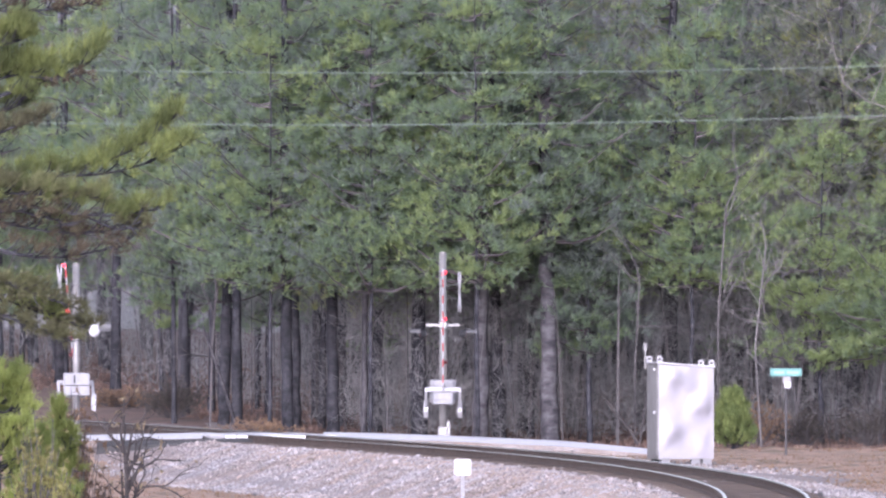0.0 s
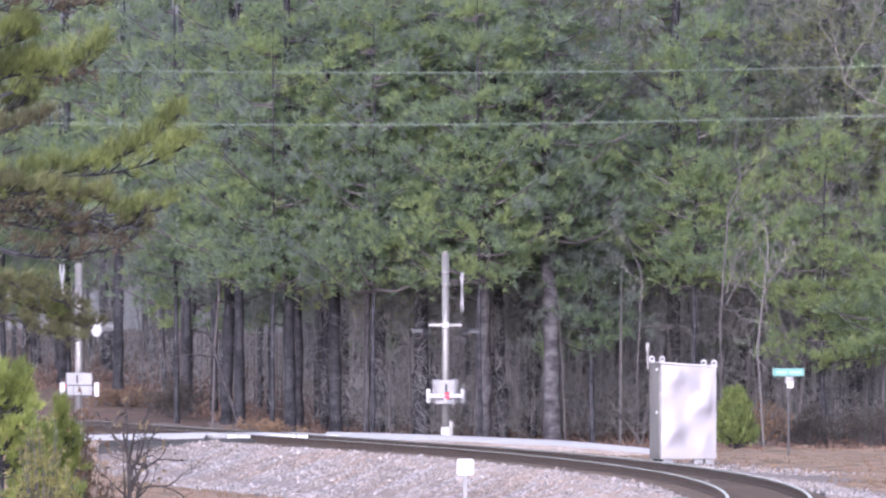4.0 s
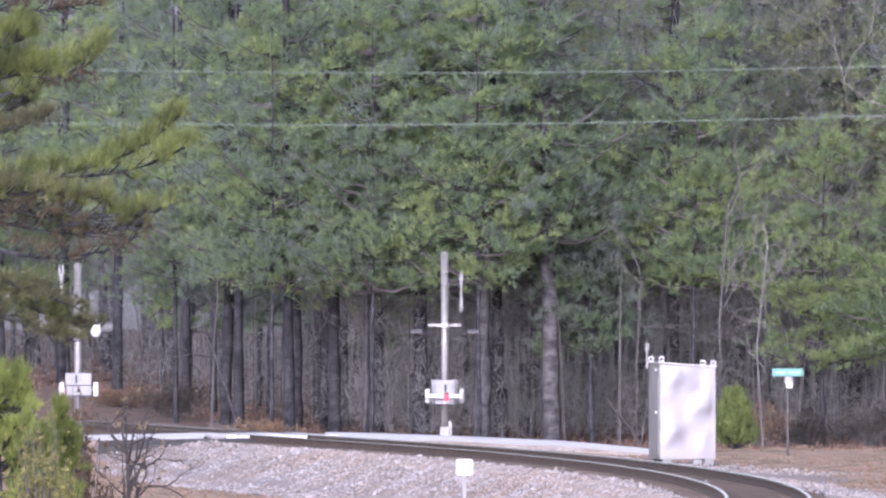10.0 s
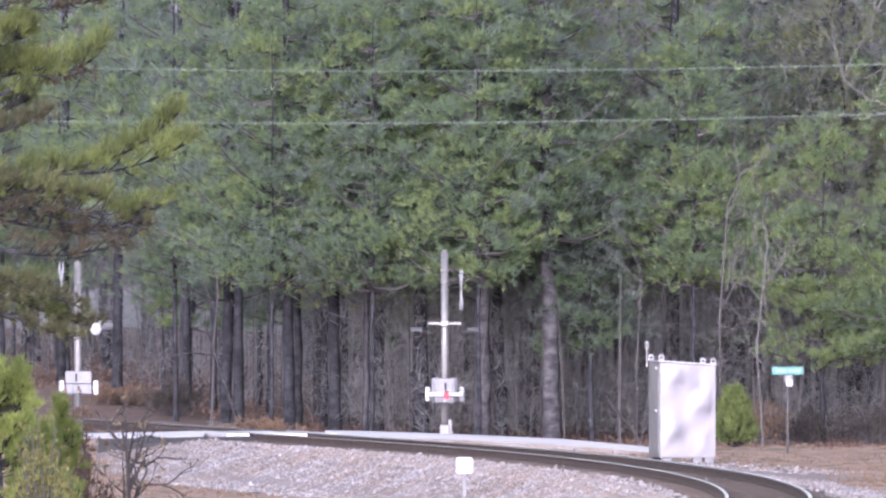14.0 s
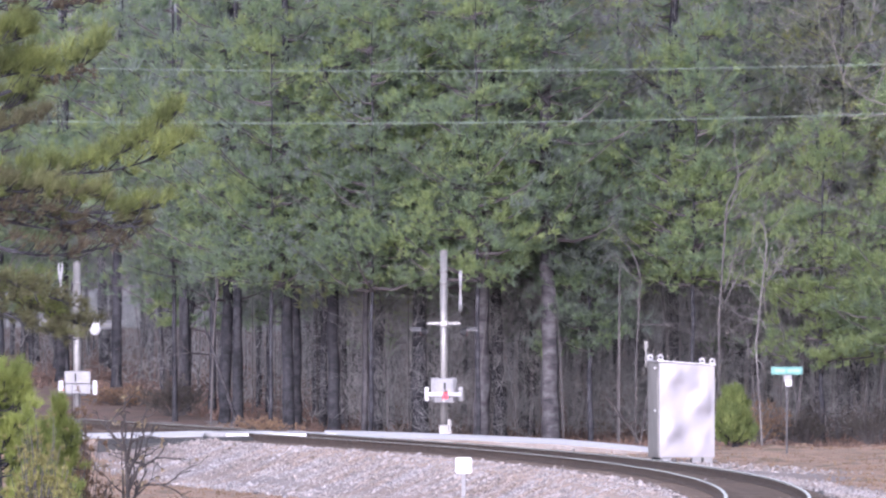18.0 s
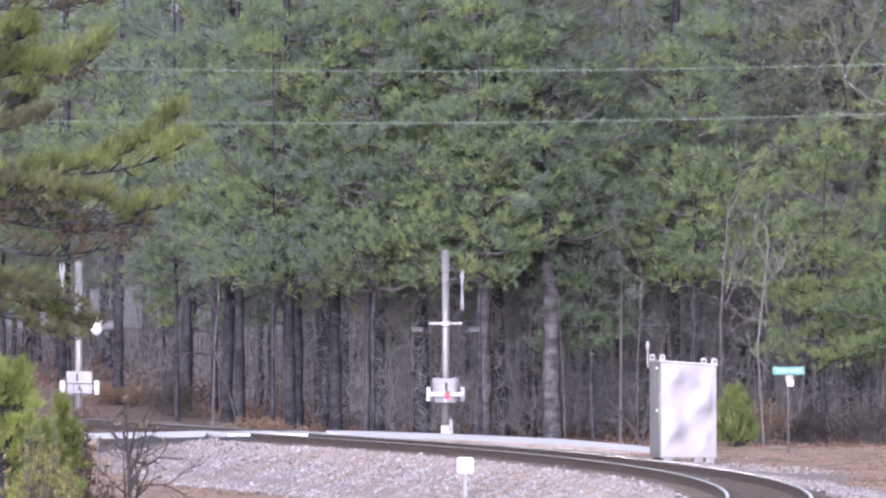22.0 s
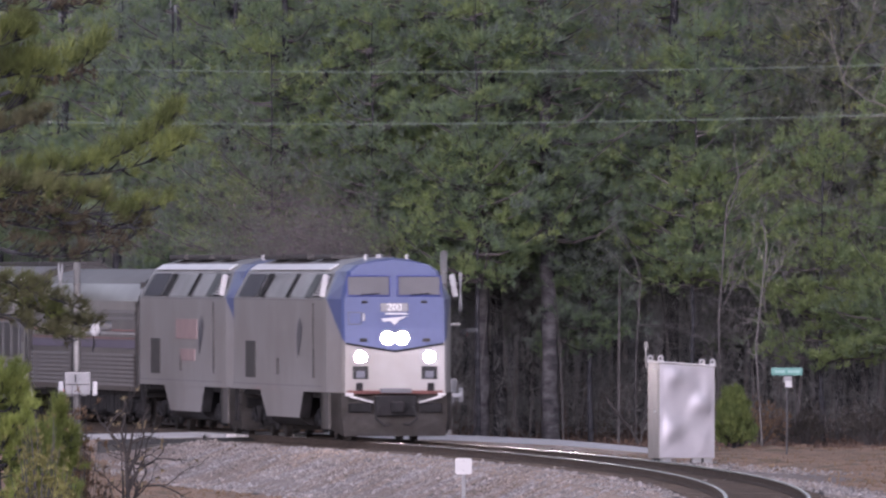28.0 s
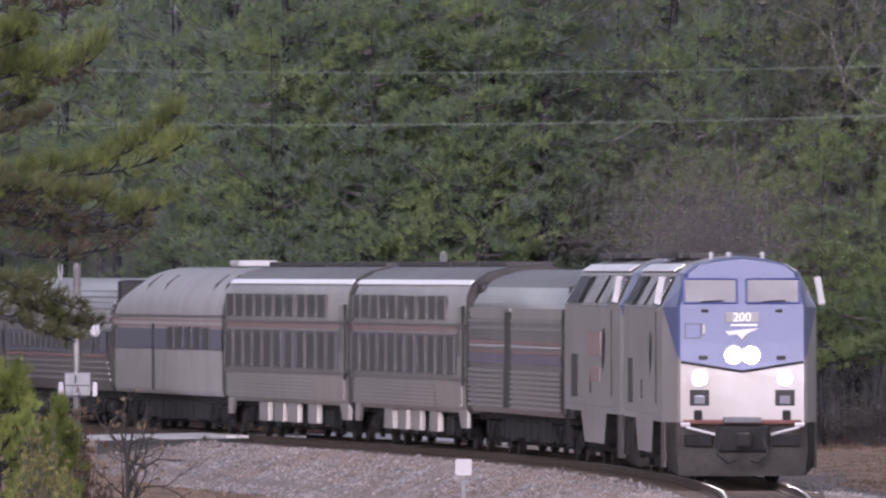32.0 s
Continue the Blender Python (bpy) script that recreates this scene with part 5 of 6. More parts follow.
M_GRASS = material("dry_grass", (0.25, 0.18, 0.11), 0.8, vary=0.3, scale=0.4, fine=4.0, bump=0, tint=(0.20, 0.125, 0.085), per=0.4, leaf=0.3)
M_BRUSHWOOD = material("grey_brushwood", (0.305, 0.30, 0.298), 0.9, vary=0.3, scale=0.25, fine=3.0, bump=0, tint=(0.205, 0.205, 0.2), per=0.3, leaf=0.5)
build_undergrowth()


# ---------------------------------------------------------------- the train
def bogie(parent, x, base, wheel_r=0.5, axles=2, label=""):
    """A bogie: side frames, springs, axle boxes and wheels."""
    bm = bmesh.new()
    for sy in (-1, 1):
        box(bm, (x, sy * 1.12, 0.62), (base + 0.9, 0.14, 0.2), 0.03)
        box(bm, (x, sy * 1.14, 0.5), (base * 0.45, 0.16, 0.22), 0.03)
        for k in range(axles):
            ax = x + base * (k / (axles - 1) - 0.5)
            box(bm, (ax, sy * 1.16, 0.5), (0.34, 0.18, 0.34), 0.03)
            cyl(bm, (ax, sy * 1.24, 0.5), (ax, sy * 1.3, 0.5), 0.12, n=12)
        for k in (-0.22, 0.22):
            cyl(bm, (x + k, sy * 1.2, 0.42), (x + k, sy * 1.2, 0.75), 0.09, n=8)
        for k in (-0.62, 0.62):
            box(bm, (x + k * base, sy * 1.02, 0.42), (0.16, 0.12, 0.5), 0.02)
            cyl(bm, (x + k * 0.5, sy * 1.3, 0.36), (x + k * 1.4, sy * 1.3, 0.7), 0.035, n=6)
        box(bm, (x, sy * 0.95, 0.33), (base + 0.5, 0.08, 0.16), 0.02)
    box(bm, (x, 0, 0.6), (0.5, 2.2, 0.25), 0.03)
    b = part("bogie", bm, M_UNDER, parent, label)
    for k in range(axles):
        ax = x + base * (k / (axles - 1) - 0.5)
        for sy in (-1, 1):
            bm = bmesh.new()
            cyl(bm, (ax, sy * 0.69, wheel_r), (ax, sy * 0.81, wheel_r), wheel_r, wheel_r * 0.985, 24)
            cyl(bm, (ax, sy * 0.66, wheel_r), (ax, sy * 0.69, wheel_r), wheel_r + 0.028, n=24)
            part("wheel", bm, M_WHEEL, b)
        bm = bmesh.new()
        cyl(bm, (ax, -0.66, wheel_r), (ax, 0.66, wheel_r), 0.09, n=10)
        part("axle", bm, M_WHEEL, b)
    return b


def coupler(parent, x, way):
    bm = bmesh.new()
    box(bm, (x + way * 0.2, 0, 0.82), (0.5, 0.18, 0.2), 0.03)
    box(bm, (x + way * 0.42, 0, 0.82), (0.2, 0.3, 0.28), 0.05)
    part("coupler", bm, M_UNDER, parent)


LOCO_HALF = 10.3


def loco_ring(x, w, zb, lean=0.0, top=1.17, peak=4.4):
    pts = [(-w, zb), (-w, 2.0), (-w, 2.7), (-w, 3.40), (-(w + (top - w) * 0.576), 3.78), (-top, 4.06), (-top * 0.8, 4.22), (-top * 0.42, peak - 0.05), (0, peak)]
    pts = pts + [(-y, z) for y, z in pts[-2::-1]]
    return [(x - lean * max(0.0, z - 2.25), y, z) for y, z in pts]


def build_locomotive(label):
    loco = thing("diesel_locomotive", label, "locomotive", group="locomotives of the train")
    F = LOCO_HALF
    # body shell with the chamfered cab, cut where blue meets silver
    bm = bmesh.new()
    loft(bm, [loco_ring(F, 1.20, 1.16, 0.16, 1.02, 4.34), loco_ring(F - 0.12, 1.27, 1.16, 0.16, 1.10, 4.38), loco_ring(F - 1.25, 1.50, 1.16, 0.0),
              loco_ring(F - 2.6, 1.525, 1.16), loco_ring(-F + 0.35, 1.525, 1.16), loco_ring(-F, 1.42, 1.2, 0, 1.08, 4.36)])
    for sy in (-1, 1):
        bmesh.ops.bisect_plane(bm, geom=bm.verts[:] + bm.edges[:] + bm.faces[:], plane_co=(F, 0, 2.14), plane_no=(0.82, -0.16 * sy, 1.0))
    bmesh.ops.bisect_plane(bm, geom=bm.verts[:] + bm.edges[:] + bm.faces[:], plane_co=(F - 1.75, 0, 3.5), plane_no=(1.0, 0, -0.32))
    for f in bm.faces:
        c = f.calc_center_median()
        dx = F - c.x
        if c.z > 2.14 + 0.16 * abs(c.y) + 0.82 * dx and dx < 1.75 - 0.32 * (3.5 - c.z) + 0.3:
            f.material_index = 1
    part("body", bm, [M_LOCO, M_BLUE], loco, "silver shell with a blue cab front")
    # dark line under the blue
    for sy in (-1, 1):
        bm = bmesh.new()
        a = [(F + 0.012, 0, 2.12), (F + 0.012, 0, 2.17), (F + 0.012, sy * 1.19, 2.36), (F + 0.012, sy * 1.19, 2.31)]
        vs = [bm.verts.new(p) for p in a]
        bm.faces.new(vs)
        bmesh.ops.solidify(bm, geom=bm.faces[:], thickness=0.01)
        part("trim_line", bm, M_BLACK, loco)
    # windscreens
    for sy in (-1, 1):
        bm = bmesh.new()
        x0 = lambda z: F - 0.16 * (z - 2.25)
        q = [(x0(3.5) + 0.02, sy * 0.12, 3.5), (x0(3.5) + 0.02, sy * 1.1, 3.5), (x0(3.93) + 0.02, sy * 1.1, 3.93), (x0(3.93) + 0.02, sy * 0.12, 3.93)]
        vs = [bm.verts.new(p) for p in q]
        bm.faces.new(vs)
        bmesh.ops.solidify(bm, geom=bm.faces[:], thickness=0.015)
        ws = part("windscreen", bm, M_SCREEN, loco, "pale reflecting windscreen")
        bm = bmesh.new()
        for (ya, za, yb, zb) in ((0.09, 3.48, 1.13, 3.48), (0.09, 3.95, 1.13, 3.95), (0.09, 3.48, 0.09, 3.95), (1.13, 3.48, 1.13, 3.95)):
            cyl(bm, (x0(za) + 0.02, sy * ya, za), (x0(zb) + 0.02, sy * yb, zb), 0.022, n=6)
        part("frame", bm, M_BLUEDARK, ws)
        bm = bmesh.new()
        cyl(bm, (x0(3.5) + 0.05, sy * 0.6 - 0.2, 3.5), (x0(3.55) + 0.05, sy * 0.6 + 0.25, 3.53), 0.018, n=6)
        part("wiper", bm, M_BLACK, ws)
    # number board, emblem, small panel
    bm = bmesh.new()
    box(bm, (F - 0.135, 0, 3.2), (0.05, 0.66, 0.2), 0.01)
    nb = part("number_board", bm, M_GREYPAINT, loco)
    text = bpy.data.curves.new("number", "FONT")
    text.body, text.size, text.align_x, text.align_y, text.extrude = "200", 0.24, "CENTER", "CENTER", 0.006
    tmp = bpy.data.objects.new("number", text)
    scene.collection.objects.link(tmp)
    me = bpy.data.meshes.new_from_object(tmp.evaluated_get(bpy.context.evaluated_depsgraph_get()))
    bpy.data.objects.remove(tmp)
    me.materials.clear()
    me.materials.append(M_ROOFPALE)
    me.transform(Matrix.Translation((F - 0.1, 0, 3.2)) @ Matrix(((0, 0, 1, 0), (1, 0, 0, 0), (0, 1, 0, 0), (0, 0, 0, 1))))
    num = new("number", me)
    num.parent = nb
    bm = bmesh.new()
    for pts in (((-0.33, 2.93), (0.33, 2.99), (0.12, 2.90), (0.0, 2.78), (-0.1, 2.87), (-0.26, 2.86)), ((-0.22, 3.03), (0.3, 3.03), (0.3, 3.07), (-0.22, 3.07))):
        vs = [bm.verts.new((F - 0.16 * (z - 2.25) + 0.035, y, z)) for y, z in pts]
        bm.faces.new(vs)
    bmesh.ops.solidify(bm, geom=bm.faces[:], thickness=0.01)
    part("emblem", bm, M_ROOFPALE, loco, "plain white swept emblem")
    bm = bmesh.new()
    for sy, w, z0, z1 in ((-0.95, 0.30, 2.8, 3.08),):
        for (ya, za, yb, zb) in ((sy - w / 2, z0, sy + w / 2, z0), (sy - w / 2, z1, sy + w / 2, z1), (sy - w / 2, z0, sy - w / 2, z1), (sy + w / 2, z0, sy + w / 2, z1)):
            cyl(bm, (F - 0.16 * (za - 2.25) + 0.01, ya, za), (F - 0.16 * (zb - 2.25) + 0.01, yb, zb), 0.012, n=5)
    part("door_outline", bm, M_BAND, loco)
    bm = bmesh.new()
    cyl(bm, (F - 0.08, -0.74, 2.88), (F - 0.1, -0.74, 3.06), 0.028, n=6)
    part("grab_handle", bm, M_WHITE, loco)
    for sy in (-0.72, 0.72):
        bm = bmesh.new()
        box(bm, (F - 0.15, sy, 3.33), (0.06, 0.14, 0.06), 0.02)
        part("marker_light", bm, M_BLACK, loco)
        bm = bmesh.new()
        box(bm, (F - 0.0, sy * 1.05, 2.42), (0.06, 0.18, 0.08), 0.02)
        part("class_light", bm, M_BLACK, loco)
    # lit lamps; the lens discs are larger than true, to draw their glare
    for y, z, r in ((-0.17, 2.47, 0.16), (0.17, 2.47, 0.16), (-0.83, 2.02, 0.14), (0.83, 2.02, 0.14)):
        bm = bmesh.new()
        xx = F - 0.16 * max(0, z - 2.25)
        cyl(bm, (xx - 0.05, y, z), (xx + 0.03, y, z), r + 0.035, n=18)
        h = part("headlight", bm, M_GREYPAINT, loco)
        bm = bmesh.new()
        cyl(bm, (xx + 0.02, y, z), (xx + 0.05, y, z), r, r * 0.8, 18)
        part("lens", bm, M_HEAD, h, "brightly lit lens, enlarged for its glare")
    for sy in (-0.83, 0.83):
        bm = bmesh.new()
        box(bm, (F + 0.005, sy, 1.64), (0.02, 0.38, 0.31), 0.01)
        stp = part("step_recess", bm, M_BLACK, loco, "dark recess")
        bm = bmesh.new()
        box(bm, (F + 0.02, sy, 1.6), (0.02, 0.2, 0.16), 0.01)
        part("step_plate", bm, M_BAND, stp)
    # front sill, plough, coupler, hoses
    bm = bmesh.new()
    box(bm, (F + 0.03, 0, 1.17), (0.14, 2.3, 0.09), 0.02)
    part("front_sill", bm, M_DULLRED, loco, "dull red sill")
    bm = bmesh.new()
    box(bm, (F + 0.1, 0, 1.21), (0.3, 0.74, 0.12), 0.02)
    part("footplate", bm, M_FADEDGREY, loco)
    bm = bmesh.new()
    lowr = [bm.verts.new(p) for p in ((F - 0.95, -1.4, 0.25), (F + 0.0, -1.22, 0.12), (F + 0.24, 0, 0.12), (F + 0.0, 1.22, 0.12), (F - 0.95, 1.4, 0.25))]
    mid = [bm.verts.new(p) for p in ((F - 0.95, -1.46, 0.62), (F - 0.04, -1.28, 0.58), (F + 0.12, 0, 0.45), (F - 0.04, 1.28, 0.58), (F - 0.95, 1.46, 0.62))]
    upp = [bm.verts.new(p) for p in ((F - 0.95, -1.46, 1.16), (F - 0.1, -1.27, 1.16), (F - 0.12, 0, 1.16), (F - 0.1, 1.27, 1.16), (F - 0.95, 1.46, 1.16))]
    for a, b in ((lowr, mid), (mid, upp)):
        for i in range(4):
            bm.faces.new((a[i], a[i + 1], b[i + 1], b[i]))
    bmesh.ops.solidify(bm, geom=bm.faces[:], thickness=0.04)
    part("pilot", bm, M_PILOT, loco, "dirty grey snow plough pilot")
    bm = bmesh.new()
    box(bm, (F + 0.1, 0, 0.85), (0.24, 1.0, 0.5), 0.04)
    box(bm, (F + 0.06, -0.85, 0.8), (0.1, 0.55, 0.22), 0.03)
    box(bm, (F + 0.06, 0.85, 0.8), (0.1, 0.55, 0.22), 0.03)
    part("coupler_pocket", bm, M_UNDER, loco)
    coupler(loco, F + 0.1, 1)
    coupler(loco, -F, -1)
    for sy in (-1, 1):
        bm = bmesh.new()
        cyl(bm, (F + 0.2, sy * 1.1, 1.07), (F + 0.3, sy * 0.55, 0.93), 0.028, n=6)
        cyl(bm, (F + 0.12, sy * 1.2, 1.12), (F + 0.12, sy * 1.02, 1.12), 0.045, n=6)
        part("lift_bar", bm, M_WHITE, loco, "pale bent lifting bar")
        bm = bmesh.new()
        box(bm, (F + 0.06, sy * 0.86, 1.3), (0.1, 0.16, 0.2), 0.03)
        part("buffer_bracket", bm, M_UNDER, loco)
        bm = bmesh.new()
        tube(bm, [(F + 0.3, sy * 0.4, 0.85), (F + 0.36, sy * 0.5, 0.55), (F + 0.34, sy * 0.3, 0.38), (F + 0.32, sy * 0.15, 0.42)], [0.03] * 4, 6)
        part("brake_hose", bm, M_BLACK, loco)
        # mirrors
        bm = bmesh.new()
        box(bm, (0, 0, 0), (0.1, 0.14, 0.55), 0.02, m=pose(F - 1.2, sy * 1.56, 3.72, sy * 10, 0, 0))
        part("mirror", bm, M_WHITE, loco, "pale folding mirror")
        # side windows and vents in the sloping cant rail, from the cab backwards
        for x0, x1, mt, nm in ((F - 1.95, -F + 0.7, M_CANT, "cant_panel"), (F - 3.8, F - 5.3, M_GLASS, "cab_window"), (F - 2.1, F - 3.6, M_LOUVRE, "louvre_panel"),
                               (F - 8.6, F - 9.3, M_DARKPANEL, "vent_panel"), (F - 13.8, F - 15.0, M_DARKPANEL, "vent_panel"), (F - 15.4, F - 19.2, M_BAND2, "radiator_panel")):
            bm = bmesh.new()
            q = [(x0, sy * 1.53, 3.44), (x1, sy * 1.53, 3.44), (x1 - 0.1, sy * 1.21, 4.0), (x0 - 0.1, sy * 1.21, 4.0)]
            vs = [bm.verts.new((p[0], p[1] + sy * (0.0 if nm == "cant_panel" else 0.025), p[2])) for p in q]
            bm.faces.new(vs)
            bmesh.ops.solidify(bm, geom=bm.faces[:], thickness=0.02)
            pn = part(nm, bm, mt, loco)
            if nm == "louvre_panel":
                for k in range(7):
                    bm = bmesh.new()
                    z = 3.5 + 0.07 * k
                    y = 1.54 - 0.32 * (z - 3.44) / 0.56
                    box(bm, ((x0 + x1) / 2, sy * (y + 0.02), z), (abs(x1 - x0) * 0.8, 0.03, 0.042))
                    part("louvre", bm, M_WHITE, pn)
        # side doors, grilles, marks
        for x, w, z0, z1, mt, nm in ((F - 16.6, 2.0, 1.45, 2.35, M_DARKPANEL, "side_grille"), (F - 10.9, 0.22, 1.55, 1.95, M_DARKPANEL, "access_slot"),
                                     (F - 3.6, 0.16, 1.5, 2.2, M_DARKPANEL, "door_handle_recess"), (F - 3.65, 0.04, 2.2, 3.3, M_DARKPANEL, "grab_rail")):
            bm = bmesh.new()
            box(bm, (x, sy * 1.535, (z0 + z1) / 2), (w, 0.03, z1 - z0), 0.008)
            part(nm, bm, mt, loco)
        bm = bmesh.new()
        for zz in (1.3, 3.38):
            box(bm, (-0.8, sy * 1.531, zz), (18.0, 0.02, 0.025))
        part("side_seam", bm, M_GREYPAINT, loco)
        bm = bmesh.new()
        vs = [bm.verts.new((F - 7.2 + a, sy * 1.542, z)) for a, z in ((0.9, 2.95), (1.4, 2.7), (0.9, 2.25), (0.4, 1.95), (0.2, 2.5), (0.5, 2.8))]
        bm.faces.new(vs)
        bmesh.ops.solidify(bm, geom=bm.faces[:], thickness=0.006)
        part("side_emblem", bm, M_FADEDGREY, loco, "faded grey-blue emblem")
        # skirt between the bogies
        bm = bmesh.new()
        pr = [(4.4, 1.17), (3.6, 0.52), (-3.2, 0.52), (-4.6, 1.17)]
        a = [bm.verts.new((x, sy * 1.50, z)) for x, z in pr]
        b = [bm.verts.new((x, sy * 1.25, z)) for x, z in pr]
        bm.faces.new(a)
        bm.faces.new(b)
        for i in range(4):
            bm.faces.new((a[i], a[(i + 1) % 4], b[(i + 1) % 4], b[i]))
        bm.normal_update()
        # Faces not turned sideways get a dark colour: painted shade on the ends.
        for f in bm.faces:
            f.material_index = 0 if abs(f.normal.y) > 0.7 else 1
        part("side_skirt", bm, [M_LOCO, M_UNDER], loco)
        bm = bmesh.new()
        box(bm, (F - 1.6, sy * 1.46, 0.72), (1.4, 0.06, 0.9), 0.02)
        part("cab_step_panel", bm, M_PILOT, loco)
        for xs in (F - 2.3, -F + 0.5):
            bm = bmesh.new()
            for k in range(3):
                box(bm, (xs, sy * 1.45, 0.45 + 0.3 * k), (0.4, 0.16, 0.03))
            for k in (-0.2, 0.2):
                box(bm, (xs + k, sy * 1.47, 0.8), (0.03, 0.05, 0.9))
            part("side_steps", bm, M_UNDER, loco)
    # roof equipment
    for x, l, w, h in ((2.0, 3.6, 1.5, 0.1), (-3.0, 4.6, 1.6, 0.12), (-7.5, 3.4, 1.7, 0.13)):
        bm = bmesh.new()
        box(bm, (x, 0, 4.38 + h / 2 - 0.03), (l, w, h), 0.03)
        part("roof_hatch", bm, M_DARKPANEL, loco, "dark roof hatch")
    for x in (F - 1.3, F - 1.7):
        for y in (-0.55, -0.2, 0.45):
            if x < F - 1.5 and y != -0.2:
                continue
            bm = bmesh.new()
            cyl(bm, (x, y, 4.3), (x, y, 4.42), 0.04, n=8)
            cyl(bm, (x, y, 4.42), (x, y, 4.47), 0.065, 0.03, n=8)
            part("aerial", bm, M_WHITE, loco)
    # Pale strips added to paint the highlight along both roof edges.
    for sy in (-1, 1):
        bm = bmesh.new()
        box(bm, (0, 0, 0), (16.5, 0.26, 0.03), 0.01, m=pose(-1.0, sy * 1.09, 4.165, -32 * sy, 0, 0))
        part("roof_walk", bm, M_ROOFPALE, loco, "pale strip painting the highlight on the roof edge")
    bm = bmesh.new()
    cyl(bm, (-3.6, -1.0, 0.72), (2.8, -1.0, 0.72), 0.42, n=16)
    cyl(bm, (-3.6, 1.0, 0.72), (2.8, 1.0, 0.72), 0.42, n=16)
    box(bm, (-0.4, 0, 0.75), (6.4, 1.8, 0.7), 0.05)
    part("fuel_tank", bm, M_UNDER, loco)
    bm = bmesh.new()
    box(bm, (-0.3, 0, 1.1), (19.4, 2.5, 0.16))
    part("underframe", bm, M_UNDER, loco)
    bogie(loco, 6.6, 2.8, 0.51)
    bogie(loco, -6.6, 2.8, 0.51)
    return loco


M_BLUEDARK = material("dark_blue_trim", (0.04, 0.055, 0.20), 0.45, vary=0.1, scale=1.0, fine=8.0, bump=0.0)
M_DULLRED = material("dull_red_sill", (0.12, 0.05, 0.045), 0.6, vary=0.2, scale=2.0, fine=12.0, bump=0.05)
M_PILOT = material("dirty_grey_pilot", (0.085, 0.079, 0.077), 0.7, vary=0.3, scale=1.5, fine=9.0, bump=0.1, tint=(0.05, 0.044, 0.04))
M_LOUVRE = material("louvre_backing", (0.06, 0.06, 0.065), 0.6, vary=0.15, scale=2.0, fine=12.0, bump=0.0)
M_DARKPANEL = material("dark_panel", (0.055, 0.052, 0.052), 0.7, vary=0.25, scale=2.0, fine=12.0, bump=0.1)
M_BAND2 = material("slate_panel", (0.14, 0.145, 0.17), 0.55, vary=0.2, scale=1.0, fine=9.0, bump=0.05)
M_ROOFPALE = material("pale_highlight_and_marks", (0.72, 0.72, 0.74), 0.35, metal=0.2, vary=0.08, scale=0.8, fine=6.0, bump=0.0)
M_ROOFGLINT = material("roof_highlight_white", (0.9, 0.9, 0.92), 0.3, metal=0.1, vary=0.04, scale=0.8, fine=6.0, bump=0.0)
M_CANT = material("pale_cant_panel", (0.48, 0.475, 0.49), 0.3, metal=0.2, vary=0.14, scale=0.8, fine=6.0, bump=0.02, tint=(0.37, 0.365, 0.37))
M_CARROOF = material("dull_grey_roof", (0.15, 0.145, 0.145), 0.5, metal=0.3, vary=0.15, scale=0.6, fine=6.0, bump=0.03)
# Wheel steel kept near black, with the shade under the cars included.
M_WHEEL = material("dark_wheel_steel", (0.04, 0.035, 0.033), 0.6, metal=0.3, vary=0.3, scale=2.0, fine=15.0, bump=0.1)
M_FADEDGREY = material("faded_grey_emblem", (0.125, 0.125, 0.14), 0.55, vary=0.15, scale=1.2, fine=8.0, bump=0.0)
M_REDLINE = material("red_stripe", (0.27, 0.135, 0.13), 0.5, vary=0.12, scale=1.0, fine=8.0, bump=0.0)

CAR_HALF = 12.62


def car_shell(car, half, profile, mat, label="", slope_back=0.0, roof=0.0):
    """The car body: a closed profile drawn along the car, its ends pulled in."""
    loop = profile + [(-y, z) for y, z in profile[::-1] if y > 1e-4]
    zb = min(z for _, z in loop)

    def ring(x, k, drop=0.0):
        return [(x, y * k, zb + (z - zb) * (1 - drop * max(0, (z - 2.5)) / 2.0 * 0.5)) for y, z in loop]

    bm = bmesh.new()
    st = [ring(half, 0.95, 0.02), ring(half - 0.18, 1.0)]
    if slope_back:
        st += [ring(-half + 4.5, 1.0), ring(-half + 0.6, 0.985, slope_back), ring(-half, 0.95, slope_back + 0.05)]
    else:
        st += [ring(-half + 0.18, 1.0), ring(-half, 0.95, 0.02)]
    loft(bm, st)
    for f in bm.faces:
        c = f.calc_center_median()
        f.smooth = abs(f.normal.x) < 0.6 and len(f.verts) == 4
        if roof and c.z > roof:
            f.material_index = 1
        # End faces painted dark, as shade in the gap between two cars.
        if abs(c.x) > half - 0.17:
            f.material_index = 2
    return part("body", bm, [mat, M_CARROOF, M_DARKPANEL], car, label)


